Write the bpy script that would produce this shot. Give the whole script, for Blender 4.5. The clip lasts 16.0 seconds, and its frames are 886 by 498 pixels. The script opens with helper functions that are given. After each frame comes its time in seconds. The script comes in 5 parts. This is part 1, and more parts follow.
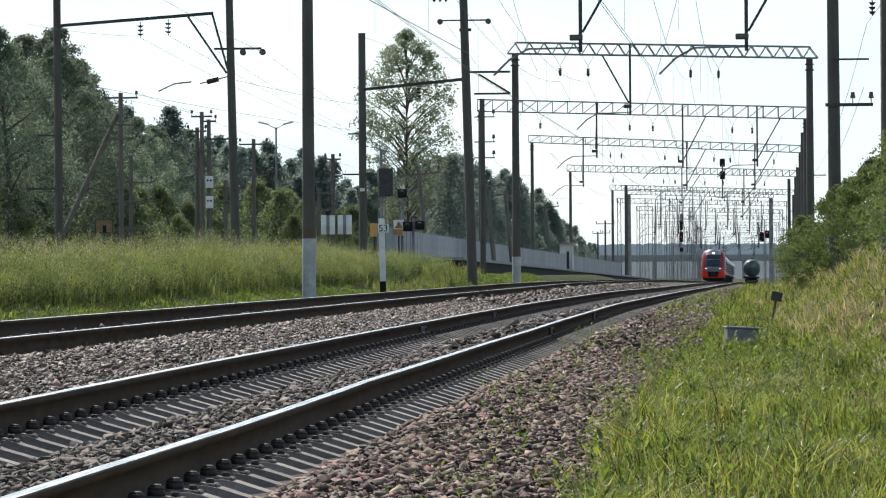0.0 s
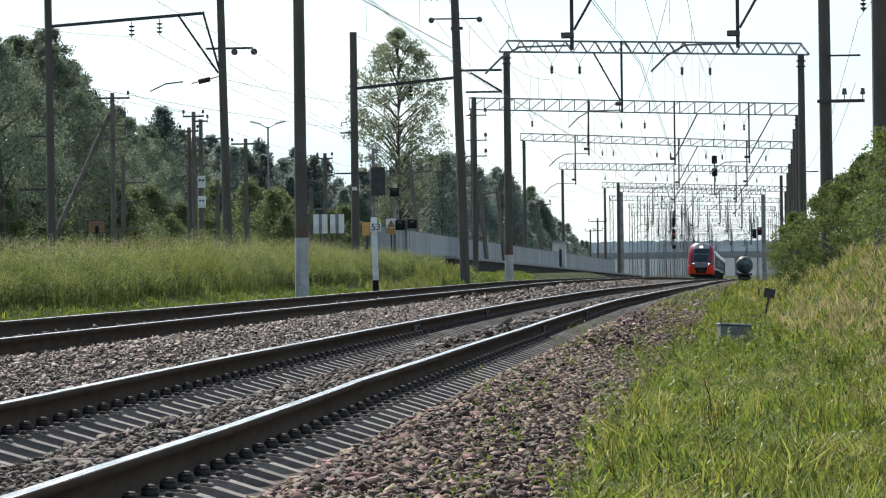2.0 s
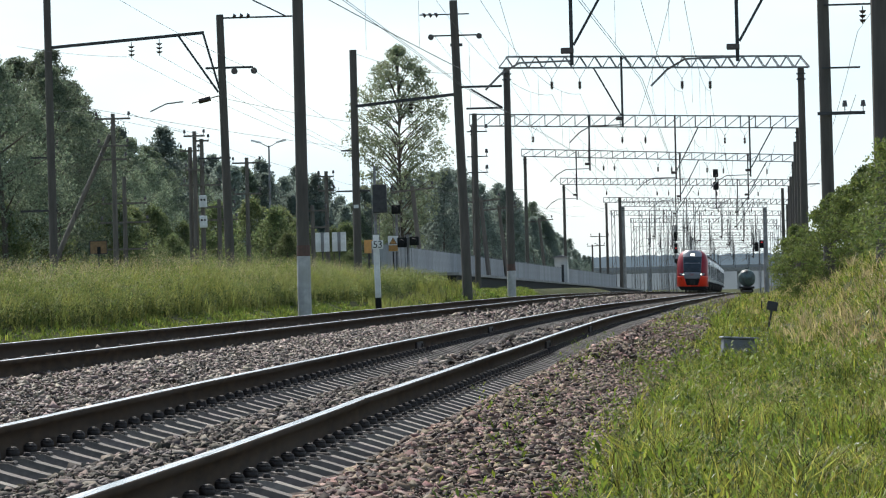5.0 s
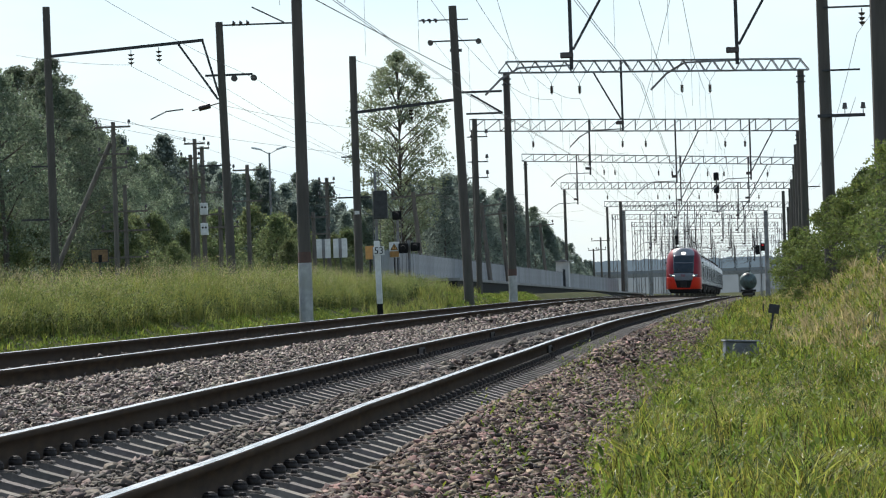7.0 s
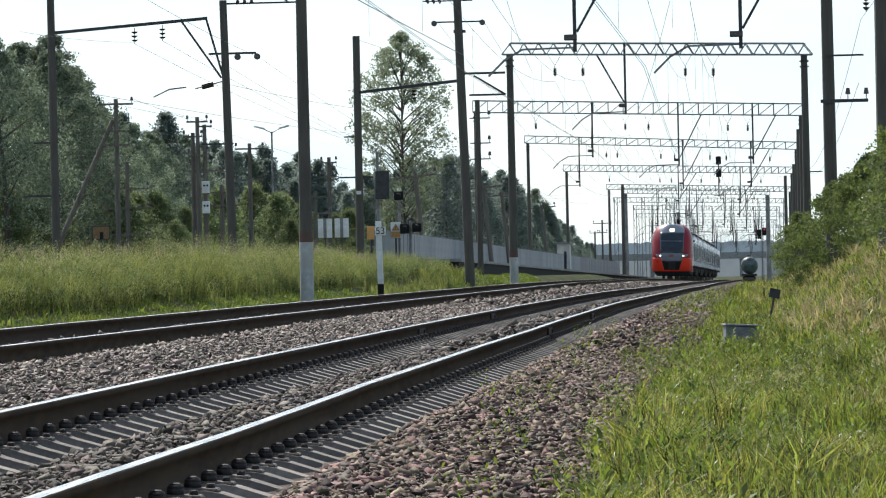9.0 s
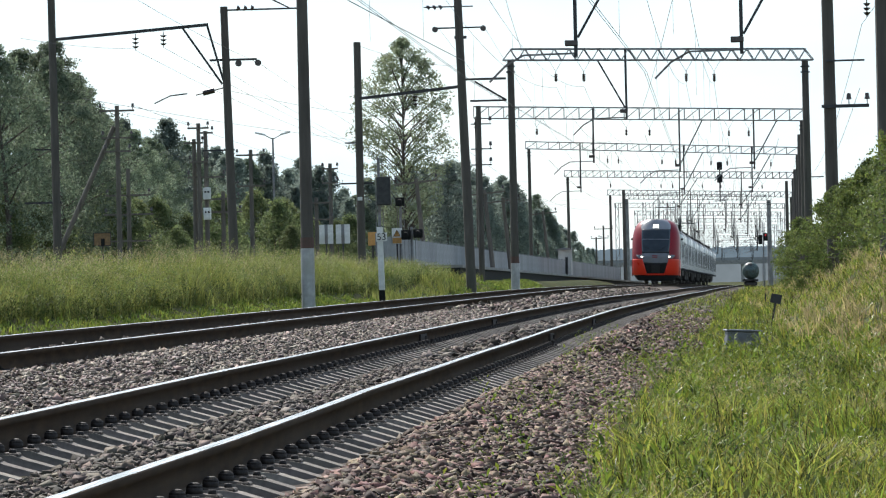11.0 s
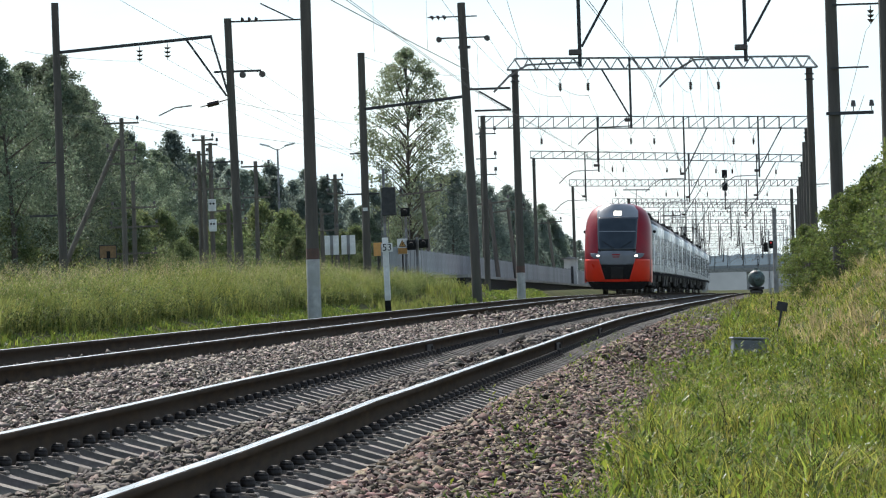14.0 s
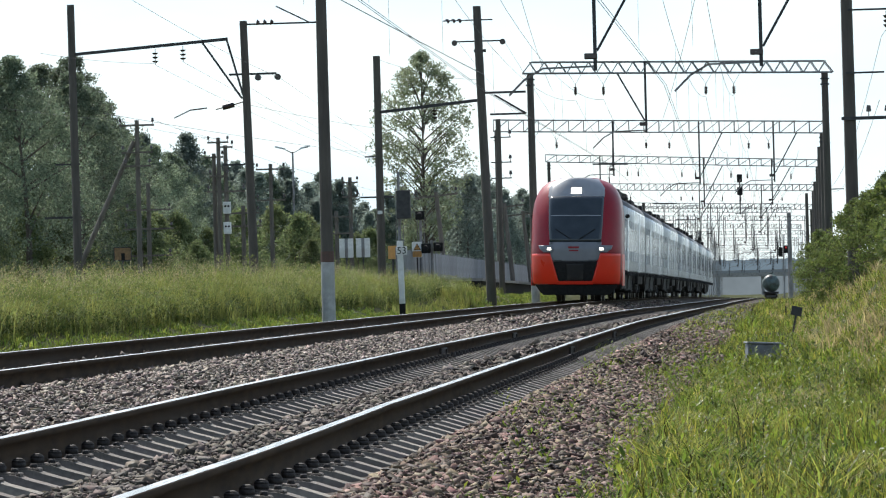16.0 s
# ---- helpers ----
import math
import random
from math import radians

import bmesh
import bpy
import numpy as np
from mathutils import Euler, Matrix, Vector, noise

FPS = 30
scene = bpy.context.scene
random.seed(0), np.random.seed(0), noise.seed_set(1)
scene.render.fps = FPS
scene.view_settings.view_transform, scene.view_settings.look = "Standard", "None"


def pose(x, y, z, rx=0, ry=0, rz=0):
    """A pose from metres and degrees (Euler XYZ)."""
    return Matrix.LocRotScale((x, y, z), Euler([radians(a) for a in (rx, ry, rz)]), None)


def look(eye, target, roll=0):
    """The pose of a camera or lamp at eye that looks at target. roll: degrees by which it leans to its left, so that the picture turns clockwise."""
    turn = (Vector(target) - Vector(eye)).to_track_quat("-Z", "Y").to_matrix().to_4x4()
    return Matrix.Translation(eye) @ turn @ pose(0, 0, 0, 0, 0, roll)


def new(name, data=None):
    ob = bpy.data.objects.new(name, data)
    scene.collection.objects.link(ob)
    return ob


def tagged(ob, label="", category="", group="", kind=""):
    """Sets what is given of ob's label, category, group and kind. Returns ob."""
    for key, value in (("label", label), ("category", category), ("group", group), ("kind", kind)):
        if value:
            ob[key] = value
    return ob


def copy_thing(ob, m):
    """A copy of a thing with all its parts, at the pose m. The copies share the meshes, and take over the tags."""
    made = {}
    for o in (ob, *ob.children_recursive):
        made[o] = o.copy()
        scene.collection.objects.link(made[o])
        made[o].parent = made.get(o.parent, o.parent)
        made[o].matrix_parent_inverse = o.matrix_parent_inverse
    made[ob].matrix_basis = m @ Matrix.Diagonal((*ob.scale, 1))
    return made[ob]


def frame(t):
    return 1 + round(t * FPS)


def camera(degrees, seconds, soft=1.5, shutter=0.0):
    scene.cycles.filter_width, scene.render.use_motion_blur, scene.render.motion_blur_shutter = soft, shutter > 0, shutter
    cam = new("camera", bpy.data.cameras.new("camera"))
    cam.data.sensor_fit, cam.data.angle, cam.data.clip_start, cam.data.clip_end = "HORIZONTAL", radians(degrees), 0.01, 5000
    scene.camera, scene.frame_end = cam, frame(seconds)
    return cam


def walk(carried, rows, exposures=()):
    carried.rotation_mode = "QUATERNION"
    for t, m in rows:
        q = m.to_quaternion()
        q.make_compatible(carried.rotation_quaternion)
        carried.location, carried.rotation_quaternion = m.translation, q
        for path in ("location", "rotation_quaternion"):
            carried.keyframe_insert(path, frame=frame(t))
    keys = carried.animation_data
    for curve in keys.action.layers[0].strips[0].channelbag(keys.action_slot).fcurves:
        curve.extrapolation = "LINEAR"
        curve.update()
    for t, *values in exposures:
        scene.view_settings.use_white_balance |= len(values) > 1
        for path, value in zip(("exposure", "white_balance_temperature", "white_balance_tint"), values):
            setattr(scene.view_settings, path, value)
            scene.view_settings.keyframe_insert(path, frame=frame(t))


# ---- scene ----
cam = camera(13.243, 16.0, soft=1.15)
# ---- camera ----
CAMERA = [
    (0, 0.3744, 0.400, 3.9900), (0.5, 0.3530, 0.517, 3.9208), (1, 0.3492, 0.606, 3.8350), (1.5, 0.3815, 0.715, 3.7745),
    (2, 0.3512, 0.726, 3.8806), (2.5, 0.4698, 0.565, 3.9996), (3, 0.6013, 0.919, 3.9862), (3.5, 0.6289, 1.212, 3.9869),
    (4, 0.5952, 1.361, 3.9236), (4.5, 0.5935, 1.344, 3.9203), (7, 0.6867, 1.857, 3.9412), (7.5, 0.5506, 1.825, 3.9941),
    (8, 0.5374, 1.541, 4.0379), (8.5, 0.4547, 1.162, 3.9732), (9, 0.4003, 1.219, 3.9552), (11.5, 0.5463, 1.371, 3.9889),
    (12, 0.5938, 1.440, 4.0077), (12.5, 0.5524, 1.487, 4.0357), (13, 0.5653, 1.595, 4.0326), (13.5, 0.6025, 1.800, 4.0959),
    (14, 0.6426, 1.744, 4.0623), (14.5, 0.6009, 1.638, 4.0825), (15, 0.5911, 1.564, 4.1286), (15.5, 0.6069, 1.569, 4.1848),
    (16, 0.6995, 1.511, 4.2796),
]
walk(cam, [(t, pose(0, 0, 0, 90 + p, r, y)) for t, p, r, y in CAMERA],
     [(0, 0.40), (4.0, 0.39), (4.7, 0.37), (7.0, 0.25), (7.5, 0.31), (8.5, 0.39), (9.0, 0.41), (11.5, 0.45), (16.0, 0.44)])

# ---- world and sun ----
SUN_ELEV, SUN_LEFT = 46.0, 30.0          # degrees; left of the track's direction (+y)
world = bpy.data.worlds.new("sky")
scene.world = world
world.use_nodes = True
wn = world.node_tree.nodes
sky = wn.new("ShaderNodeTexSky")
sky.sky_type, sky.sun_disc = "NISHITA", False
sky.sun_elevation, sky.sun_rotation = radians(SUN_ELEV), radians(-SUN_LEFT)
sky.air_density, sky.dust_density, sky.ozone_density = 1.0, 1.2, 1.5
wn["Background"].inputs["Strength"].default_value = 0.135
# white summer haze, thick towards the horizon, over a blue sky
wl = world.node_tree.links
wco, wno, wra, wmx = wn.new("ShaderNodeTexCoord"), wn.new("ShaderNodeTexNoise"), wn.new("ShaderNodeMapRange"), wn.new("ShaderNodeMix")
wmp = wn.new("ShaderNodeMapping")
wmp.inputs["Scale"].default_value = (1, 1, 3)
wl.new(wco.outputs["Generated"], wmp.inputs["Vector"])
wl.new(wmp.outputs["Vector"], wno.inputs["Vector"])
wno.inputs["Scale"].default_value, wno.inputs["Detail"].default_value = 7.0, 5.0
wl.new(wno.outputs["Fac"], wra.inputs["Value"])
wra.inputs["From Min"].default_value, wra.inputs["From Max"].default_value = 0.35, 0.62
wra.inputs["To Min"].default_value, wra.inputs["To Max"].default_value = 0.62, 0.95
wse, wup, wmu = wn.new("ShaderNodeSeparateXYZ"), wn.new("ShaderNodeMapRange"), wn.new("ShaderNodeMath")
wl.new(wco.outputs["Generated"], wse.inputs["Vector"])
wl.new(wse.outputs["Z"], wup.inputs["Value"])
wup.inputs["From Min"].default_value, wup.inputs["From Max"].default_value = 0.10, 0.55
wup.inputs["To Min"].default_value, wup.inputs["To Max"].default_value = 1.0, 0.12
wmu.operation = "MULTIPLY"
wl.new(wra.outputs["Result"], wmu.inputs[0])
wl.new(wup.outputs["Result"], wmu.inputs[1])
wmx.data_type = "RGBA"
wl.new(wmu.outputs["Value"], wmx.inputs["Factor"])
wl.new(sky.outputs["Color"], wmx.inputs["A"])
wmx.inputs["B"].default_value = (5.0, 6.2, 6.9, 1)
wl.new(wmx.outputs["Result"], wn["Background"].inputs["Color"])
sun = new("sun", bpy.data.lights.new("sun", "SUN"))
sun.data.energy, sun.data.angle, sun.data.color = 5.0, radians(0.53), (1.0, 0.97, 0.92)
_sd = Vector((-math.sin(radians(SUN_LEFT)) * math.cos(radians(SUN_ELEV)), math.cos(radians(SUN_LEFT)) * math.cos(radians(SUN_ELEV)), math.sin(radians(SUN_ELEV))))
sun.matrix_world = look(_sd * 100, (0, 0, 0))

# ---- materials ----


def mat(name, c1, c2=None, rough=0.8, metal=0.0, scale=8.0, bump=0.15, island=0.0, obrand=0.0, stain=None, stain_scale=1.2,
        translucent=0.0, stretch=(1, 1, 1), emit=0.0, spec=0.5, detail=6.0):
    """Procedural surface: two noise scales, fine relief, variation per piece."""
    m = bpy.data.materials.new(name)
    m.use_nodes = True
    nt = m.node_tree
    N, L = nt.nodes, nt.links
    b = N["Principled BSDF"]
    b.inputs["Metallic"].default_value = metal
    b.inputs["Specular IOR Level"].default_value = spec
    c2 = c2 or tuple(v * 0.6 for v in c1)
    tc = N.new("ShaderNodeTexCoord")
    mp = N.new("ShaderNodeMapping")
    mp.inputs["Scale"].default_value = stretch
    L.new(tc.outputs["Object"], mp.inputs["Vector"])
    fine = N.new("ShaderNodeTexNoise")
    fine.inputs["Scale"].default_value, fine.inputs["Detail"].default_value = scale, detail
    L.new(mp.outputs["Vector"], fine.inputs["Vector"])
    ramp = N.new("ShaderNodeValToRGB")
    ramp.color_ramp.elements[0].position, ramp.color_ramp.elements[1].position = 0.32, 0.68
    ramp.color_ramp.elements[0].color, ramp.color_ramp.elements[1].color = (*c2, 1), (*c1, 1)
    L.new(fine.outputs["Fac"], ramp.inputs["Fac"])
    col = ramp.outputs["Color"]
    if stain:
        big = N.new("ShaderNodeTexNoise")
        big.inputs["Scale"].default_value, big.inputs["Detail"].default_value = stain_scale, 4
        L.new(mp.outputs["Vector"], big.inputs["Vector"])
        r2 = N.new("ShaderNodeValToRGB")
        r2.color_ramp.elements[0].position, r2.color_ramp.elements[1].position = 0.45, 0.7
        L.new(big.outputs["Fac"], r2.inputs["Fac"])
        mx = N.new("ShaderNodeMix")
        mx.data_type = "RGBA"
        L.new(r2.outputs["Color"], mx.inputs["Factor"])
        L.new(col, mx.inputs["A"])
        mx.inputs["B"].default_value = (*stain, 1)
        col = mx.outputs["Result"]
    for amount, node, out in ((island, "ShaderNodeNewGeometry", "Random Per Island"), (obrand, "ShaderNodeObjectInfo", "Random")):
        if amount:
            g = N.new(node)
            mr = N.new("ShaderNodeMapRange")
            mr.inputs["To Min"].default_value, mr.inputs["To Max"].default_value = 1 - amount, 1 + amount
            L.new(g.outputs[out], mr.inputs["Value"])
            hs = N.new("ShaderNodeHueSaturation")
            L.new(mr.outputs["Result"], hs.inputs["Value"])
            mh = N.new("ShaderNodeMapRange")
            mh.inputs["To Min"].default_value, mh.inputs["To Max"].default_value = 0.5 - amount * 0.05, 0.5 + amount * 0.05
            sw = N.new("ShaderNodeMath")
            sw.operation, sw.inputs[1].default_value = "MULTIPLY", 7.31
            fr = N.new("ShaderNodeMath")
            fr.operation = "FRACT"
            L.new(g.outputs[out], sw.inputs[0])
            L.new(sw.outputs[0], fr.inputs[0])
            L.new(fr.outputs[0], mh.inputs["Value"])
            L.new(mh.outputs["Result"], hs.inputs["Hue"])
            L.new(col, hs.inputs["Color"])
            col = hs.outputs["Color"]
    L.new(col, b.inputs["Base Color"])
    rr = N.new("ShaderNodeMapRange")
    rr.inputs["To Min"].default_value, rr.inputs["To Max"].default_value = max(0.02, rough - 0.12), min(1, rough + 0.12)
    L.new(fine.outputs["Fac"], rr.inputs["Value"])
    L.new(rr.outputs["Result"], b.inputs["Roughness"])
    if bump:
        bp = N.new("ShaderNodeBump")
        bp.inputs["Strength"].default_value, bp.inputs["Distance"].default_value = bump, 0.02
        L.new(fine.outputs["Fac"], bp.inputs["Height"])
        L.new(bp.outputs["Normal"], b.inputs["Normal"])
    if emit:
        b.inputs["Emission Color"].default_value = (*c1, 1)
        b.inputs["Emission Strength"].default_value = emit
    if translucent:
        t = N.new("ShaderNodeBsdfTranslucent")
        mixs = N.new("ShaderNodeMixShader")
        mixs.inputs["Fac"].default_value = translucent
        L.new(col, t.inputs["Color"])
        L.new(b.outputs["BSDF"], mixs.inputs[1])
        L.new(t.outputs["BSDF"], mixs.inputs[2])
        L.new(mixs.outputs["Shader"], N["Material Output"].inputs["Surface"])
    return m


M_SOIL = mat("meadow_soil", (0.05, 0.06, 0.02), (0.025, 0.032, 0.011), 0.95, spec=0.04, scale=3.0, bump=0.6, stain=(0.075, 0.07, 0.03), stain_scale=0.35)
M_BALLAST = mat("ballast_dust", (0.10, 0.078, 0.062), (0.042, 0.033, 0.028), 0.95, spec=0.1, scale=22.0, bump=1.0, stain=(0.075, 0.062, 0.054), stain_scale=0.8)
M_STONE = mat("crushed_granite", (0.20, 0.135, 0.096), (0.042, 0.028, 0.021), 0.75, spec=0.22, scale=8.0, bump=0.4, island=0.9, stain=(0.11, 0.07, 0.052), stain_scale=0.8)
M_STONE_MID = mat("pale_crushed_granite", (0.235, 0.185, 0.145), (0.05, 0.038, 0.03), 0.7, spec=0.3, scale=8.0, bump=0.4, island=0.9, stain=(0.12, 0.086, 0.066), stain_scale=0.8)
M_STONE_GREY = mat("dusty_crushed_granite", (0.135, 0.108, 0.084), (0.042, 0.034, 0.027), 0.8, spec=0.22, scale=8.0, bump=0.3, island=0.8, stain=(0.10, 0.085, 0.077), stain_scale=1.1)
M_RAIL = mat("rusty_rail_steel", (0.068, 0.045, 0.028), (0.032, 0.022, 0.015), 0.9, 0.0, scale=14.0, bump=0.25, spec=0.06, stain=(0.06, 0.044, 0.032), stretch=(1, 0.2, 1))
M_RAILTOP = mat("polished_rail_head", (0.52, 0.51, 0.50), (0.34, 0.32, 0.30), 0.27, 1.0, scale=30.0, bump=0.02, stretch=(1, 0.05, 1))
M_SLEEPER = mat("weathered_concrete_sleeper", (0.22, 0.192, 0.16), (0.115, 0.097, 0.08), 0.9, scale=18.0, bump=0.35, obrand=0.3, stain=(0.14, 0.115, 0.095), stain_scale=2.5)
M_FAST = mat("oily_rail_fastening", (0.04, 0.032, 0.028), (0.018, 0.015, 0.013), 0.75, 0.2, scale=40.0, bump=0.3)
M_PLATE = mat("dusty_tie_plate", (0.11, 0.088, 0.068), (0.05, 0.04, 0.032), 0.8, 0.1, scale=40.0, bump=0.3)
M_POLE = mat("dark_weathered_concrete", (0.105, 0.092, 0.078), (0.06, 0.052, 0.044), 0.9, scale=5.0, bump=0.3, stain=(0.075, 0.075, 0.055), stain_scale=0.8, stretch=(1, 1, 0.15))
M_WHITEWASH = mat("grey_whitewash", (0.50, 0.50, 0.49), (0.34, 0.34, 0.335), 0.9, scale=6.0, bump=0.2, stain=(0.33, 0.33, 0.30))
M_REDBAND = mat("faded_red_band", (0.12, 0.068, 0.054), (0.085, 0.055, 0.045), 0.9, scale=9.0, bump=0.2)
M_STEEL = mat("dull_galvanised_steel", (0.27, 0.28, 0.29), (0.18, 0.185, 0.19), 0.65, 0.3, scale=6.0, bump=0.1, stain=(0.13, 0.10, 0.08))
M_DARKSTEEL = mat("dark_painted_steel", (0.055, 0.055, 0.057), (0.03, 0.03, 0.032), 0.6, 0.3, scale=6.0, bump=0.1)
M_WIRE = mat("oxidised_copper_wire", (0.10, 0.095, 0.09), (0.06, 0.055, 0.05), 0.6, 0.4, scale=3.0, bump=0.0)
M_GLASSINS = mat("brown_porcelain", (0.05, 0.035, 0.03), (0.03, 0.02, 0.02), 0.25, 0.0, scale=9.0, bump=0.0)
M_WOOD = mat("weathered_grey_timber", (0.16, 0.14, 0.115), (0.08, 0.07, 0.06), 0.92, scale=7.0, bump=0.3, stretch=(1, 1, 0.1))
M_WHITE = mat("chalky_white_paint", (0.74, 0.74, 0.72), (0.58, 0.58, 0.56), 0.7, scale=9.0, bump=0.1, stain=(0.5, 0.5, 0.47))
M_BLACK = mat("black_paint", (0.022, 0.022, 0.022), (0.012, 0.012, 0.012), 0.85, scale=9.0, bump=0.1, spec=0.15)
M_YELLOW = mat("faded_orange_sign", (0.60, 0.31, 0.09), (0.46, 0.235, 0.07), 0.6, scale=9.0, bump=0.05)
M_RUSTSIGN = mat("rusty_sign_plate", (0.27, 0.165, 0.075), (0.15, 0.09, 0.045), 0.8, 0.1, scale=9.0, bump=0.2)
M_BOX = mat("grey_cable_box_paint", (0.20, 0.215, 0.235), (0.13, 0.14, 0.155), 0.55, 0.1, scale=7.0, bump=0.1, stain=(0.15, 0.14, 0.13))
M_PLATFORM = mat("platform_concrete", (0.33, 0.32, 0.30), (0.22, 0.21, 0.20), 0.9, scale=3.0, bump=0.2, stain=(0.18, 0.175, 0.165))
M_FENCE = mat("pale_grey_fence_sheet", (0.30, 0.315, 0.32), (0.22, 0.23, 0.235), 0.65, 0.1, scale=4.0, bump=0.1, obrand=0.12)
M_GRASS = mat("lush_grass", (0.22, 0.25, 0.035), (0.075, 0.105, 0.016), 0.4, scale=1.3, bump=0.0, island=0.95, translucent=0.5, stain=(0.28, 0.28, 0.062), stain_scale=0.7, spec=0.42)
M_LAWN = mat("short_green_grass", (0.17, 0.225, 0.04), (0.07, 0.105, 0.02), 0.5, spec=0.25, scale=1.3, bump=0.0, island=0.6, translucent=0.5, stain=(0.21, 0.25, 0.05), stain_scale=0.7)
M_WEED_DARK = mat("glossy_dark_weed_leaf", (0.085, 0.12, 0.035), (0.035, 0.055, 0.018), 0.8, spec=0.1, scale=6.0, bump=0.1, island=0.5, translucent=0.25)
M_DRY = mat("dry_grass", (0.44, 0.36, 0.18), (0.30, 0.235, 0.11), 0.6, scale=1.3, bump=0.0, island=0.4, translucent=0.45)
M_MEADOW = mat("tall_meadow_grass", (0.235, 0.25, 0.062), (0.12, 0.145, 0.036), 0.75, scale=0.5, bump=0.0, island=0.45, translucent=0.45, stain=(0.235, 0.25, 0.08), stain_scale=0.3)
M_WEED = mat("broad_weed_leaf", (0.20, 0.25, 0.035), (0.085, 0.13, 0.02), 0.6, spec=0.15, scale=6.0, bump=0.1, island=0.4, translucent=0.45)
M_HERB = mat("meadow_herb_leaf", (0.19, 0.225, 0.05), (0.08, 0.11, 0.026), 0.7, spec=0.3, scale=0.5, bump=0.0, island=0.55, translucent=0.45, stain=(0.20, 0.235, 0.075), stain_scale=0.25)
M_SEED = mat("pale_seed_heads", (0.40, 0.36, 0.20), (0.29, 0.25, 0.13), 0.8, scale=3.0, bump=0.0, island=0.3, translucent=0.35)
M_FLOWER = mat("white_petals", (0.75, 0.75, 0.72), (0.6, 0.6, 0.57), 0.7, scale=9.0, bump=0.0, translucent=0.3)
M_BARK = mat("grey_brown_bark", (0.12, 0.10, 0.08), (0.06, 0.05, 0.04), 0.95, scale=9.0, bump=0.5, stretch=(1, 1, 0.2))
M_LEAF = mat("broadleaf_foliage", (0.185, 0.23, 0.145), (0.115, 0.15, 0.098), 0.7, scale=0.6, bump=0.0, island=0.5, obrand=0.3, translucent=0.5)
M_LEAF_YOUNG = mat("yellow_green_foliage", (0.16, 0.195, 0.08), (0.09, 0.115, 0.05), 0.7, scale=0.6, bump=0.0, island=0.5, obrand=0.2, translucent=0.55)
M_LEAF_POPLAR = mat("silvery_poplar_foliage", (0.28, 0.32, 0.19), (0.19, 0.22, 0.13), 0.7, scale=0.6, bump=0.0, island=0.4, translucent=0.35)
M_LEAF_BUSH = mat("bright_bush_foliage", (0.16, 0.20, 0.05), (0.075, 0.10, 0.028), 0.75, scale=1.5, bump=0.0, island=0.45, translucent=0.45)
# pine colour is lightened and blued to paint in the distance haze
M_LEAF_HAZED = mat("dark_pine_foliage", (0.235, 0.285, 0.235), (0.165, 0.20, 0.17), 0.8, scale=0.5, bump=0.0, island=0.4, obrand=0.2, translucent=0.65)
M_RED = mat("dark_red_train_paint", (0.27, 0.010, 0.018), (0.23, 0.008, 0.015), 0.35, scale=2.0, bump=0.0, spec=0.3, stain=(0.22, 0.015, 0.02))
M_ORANGE = mat("bright_red_train_paint", (0.74, 0.032, 0.010), (0.68, 0.028, 0.009), 0.32, scale=2.0, bump=0.0, stain=(0.62, 0.04, 0.016))
M_GREYPAINT = mat("grey_train_paint", (0.30, 0.31, 0.33), (0.26, 0.27, 0.285), 0.35, scale=2.0, bump=0.0, stain=(0.24, 0.24, 0.25))
M_BAND = mat("dark_grey_train_paint", (0.17, 0.18, 0.20), (0.14, 0.15, 0.165), 0.4, scale=2.0, bump=0.0)
M_SILVER = mat("silver_white_train_paint", (0.80, 0.82, 0.84), (0.70, 0.72, 0.74), 0.25, 0.25, scale=2.0, bump=0.02, stain=(0.46, 0.46, 0.46), stretch=(1, 1, 0.3))
M_ROOF = mat("dusty_train_roof", (0.20, 0.20, 0.205), (0.13, 0.13, 0.135), 0.7, scale=3.0, bump=0.1)
M_GLASS = mat("dark_windscreen_glass", (0.03, 0.04, 0.048), (0.02, 0.028, 0.034), 0.12, scale=2.0, bump=0.0, spec=0.5)
# side glass is coloured pale and metallic, standing for its grazing sky reflection
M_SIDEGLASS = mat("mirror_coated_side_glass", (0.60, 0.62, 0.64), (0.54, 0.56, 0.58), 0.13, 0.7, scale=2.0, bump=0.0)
M_UNDER = mat("sooty_underframe", (0.02, 0.019, 0.018), (0.011, 0.0105, 0.01), 0.8, 0.1, scale=6.0, bump=0.2, stain=(0.05, 0.042, 0.036))
M_WHEEL = mat("wheel_steel", (0.13, 0.12, 0.115), (0.07, 0.065, 0.06), 0.5, 0.7, scale=9.0, bump=0.1)
M_LAMP = mat("lit_headlamp", (1.0, 0.93, 0.78), (1.0, 0.93, 0.78), 0.3, scale=2.0, bump=0.0, emit=3.0)
M_SIGRED = mat("lit_red_signal", (1.0, 0.03, 0.03), (1.0, 0.03, 0.03), 0.3, scale=2.0, bump=0.0, emit=0.25)
M_TANK = mat("dull_green_tank_paint", (0.12, 0.17, 0.155), (0.08, 0.12, 0.11), 0.5, 0.0, scale=2.0, bump=0.05, stain=(0.05, 0.045, 0.04))
M_BUILDING = mat("pale_plaster", (0.50, 0.50, 0.48), (0.40, 0.40, 0.385), 0.9, scale=2.0, bump=0.1)
M_TEAL = mat("teal_paint", (0.05, 0.20, 0.21), (0.04, 0.16, 0.17), 0.7, scale=2.0, bump=0.05)



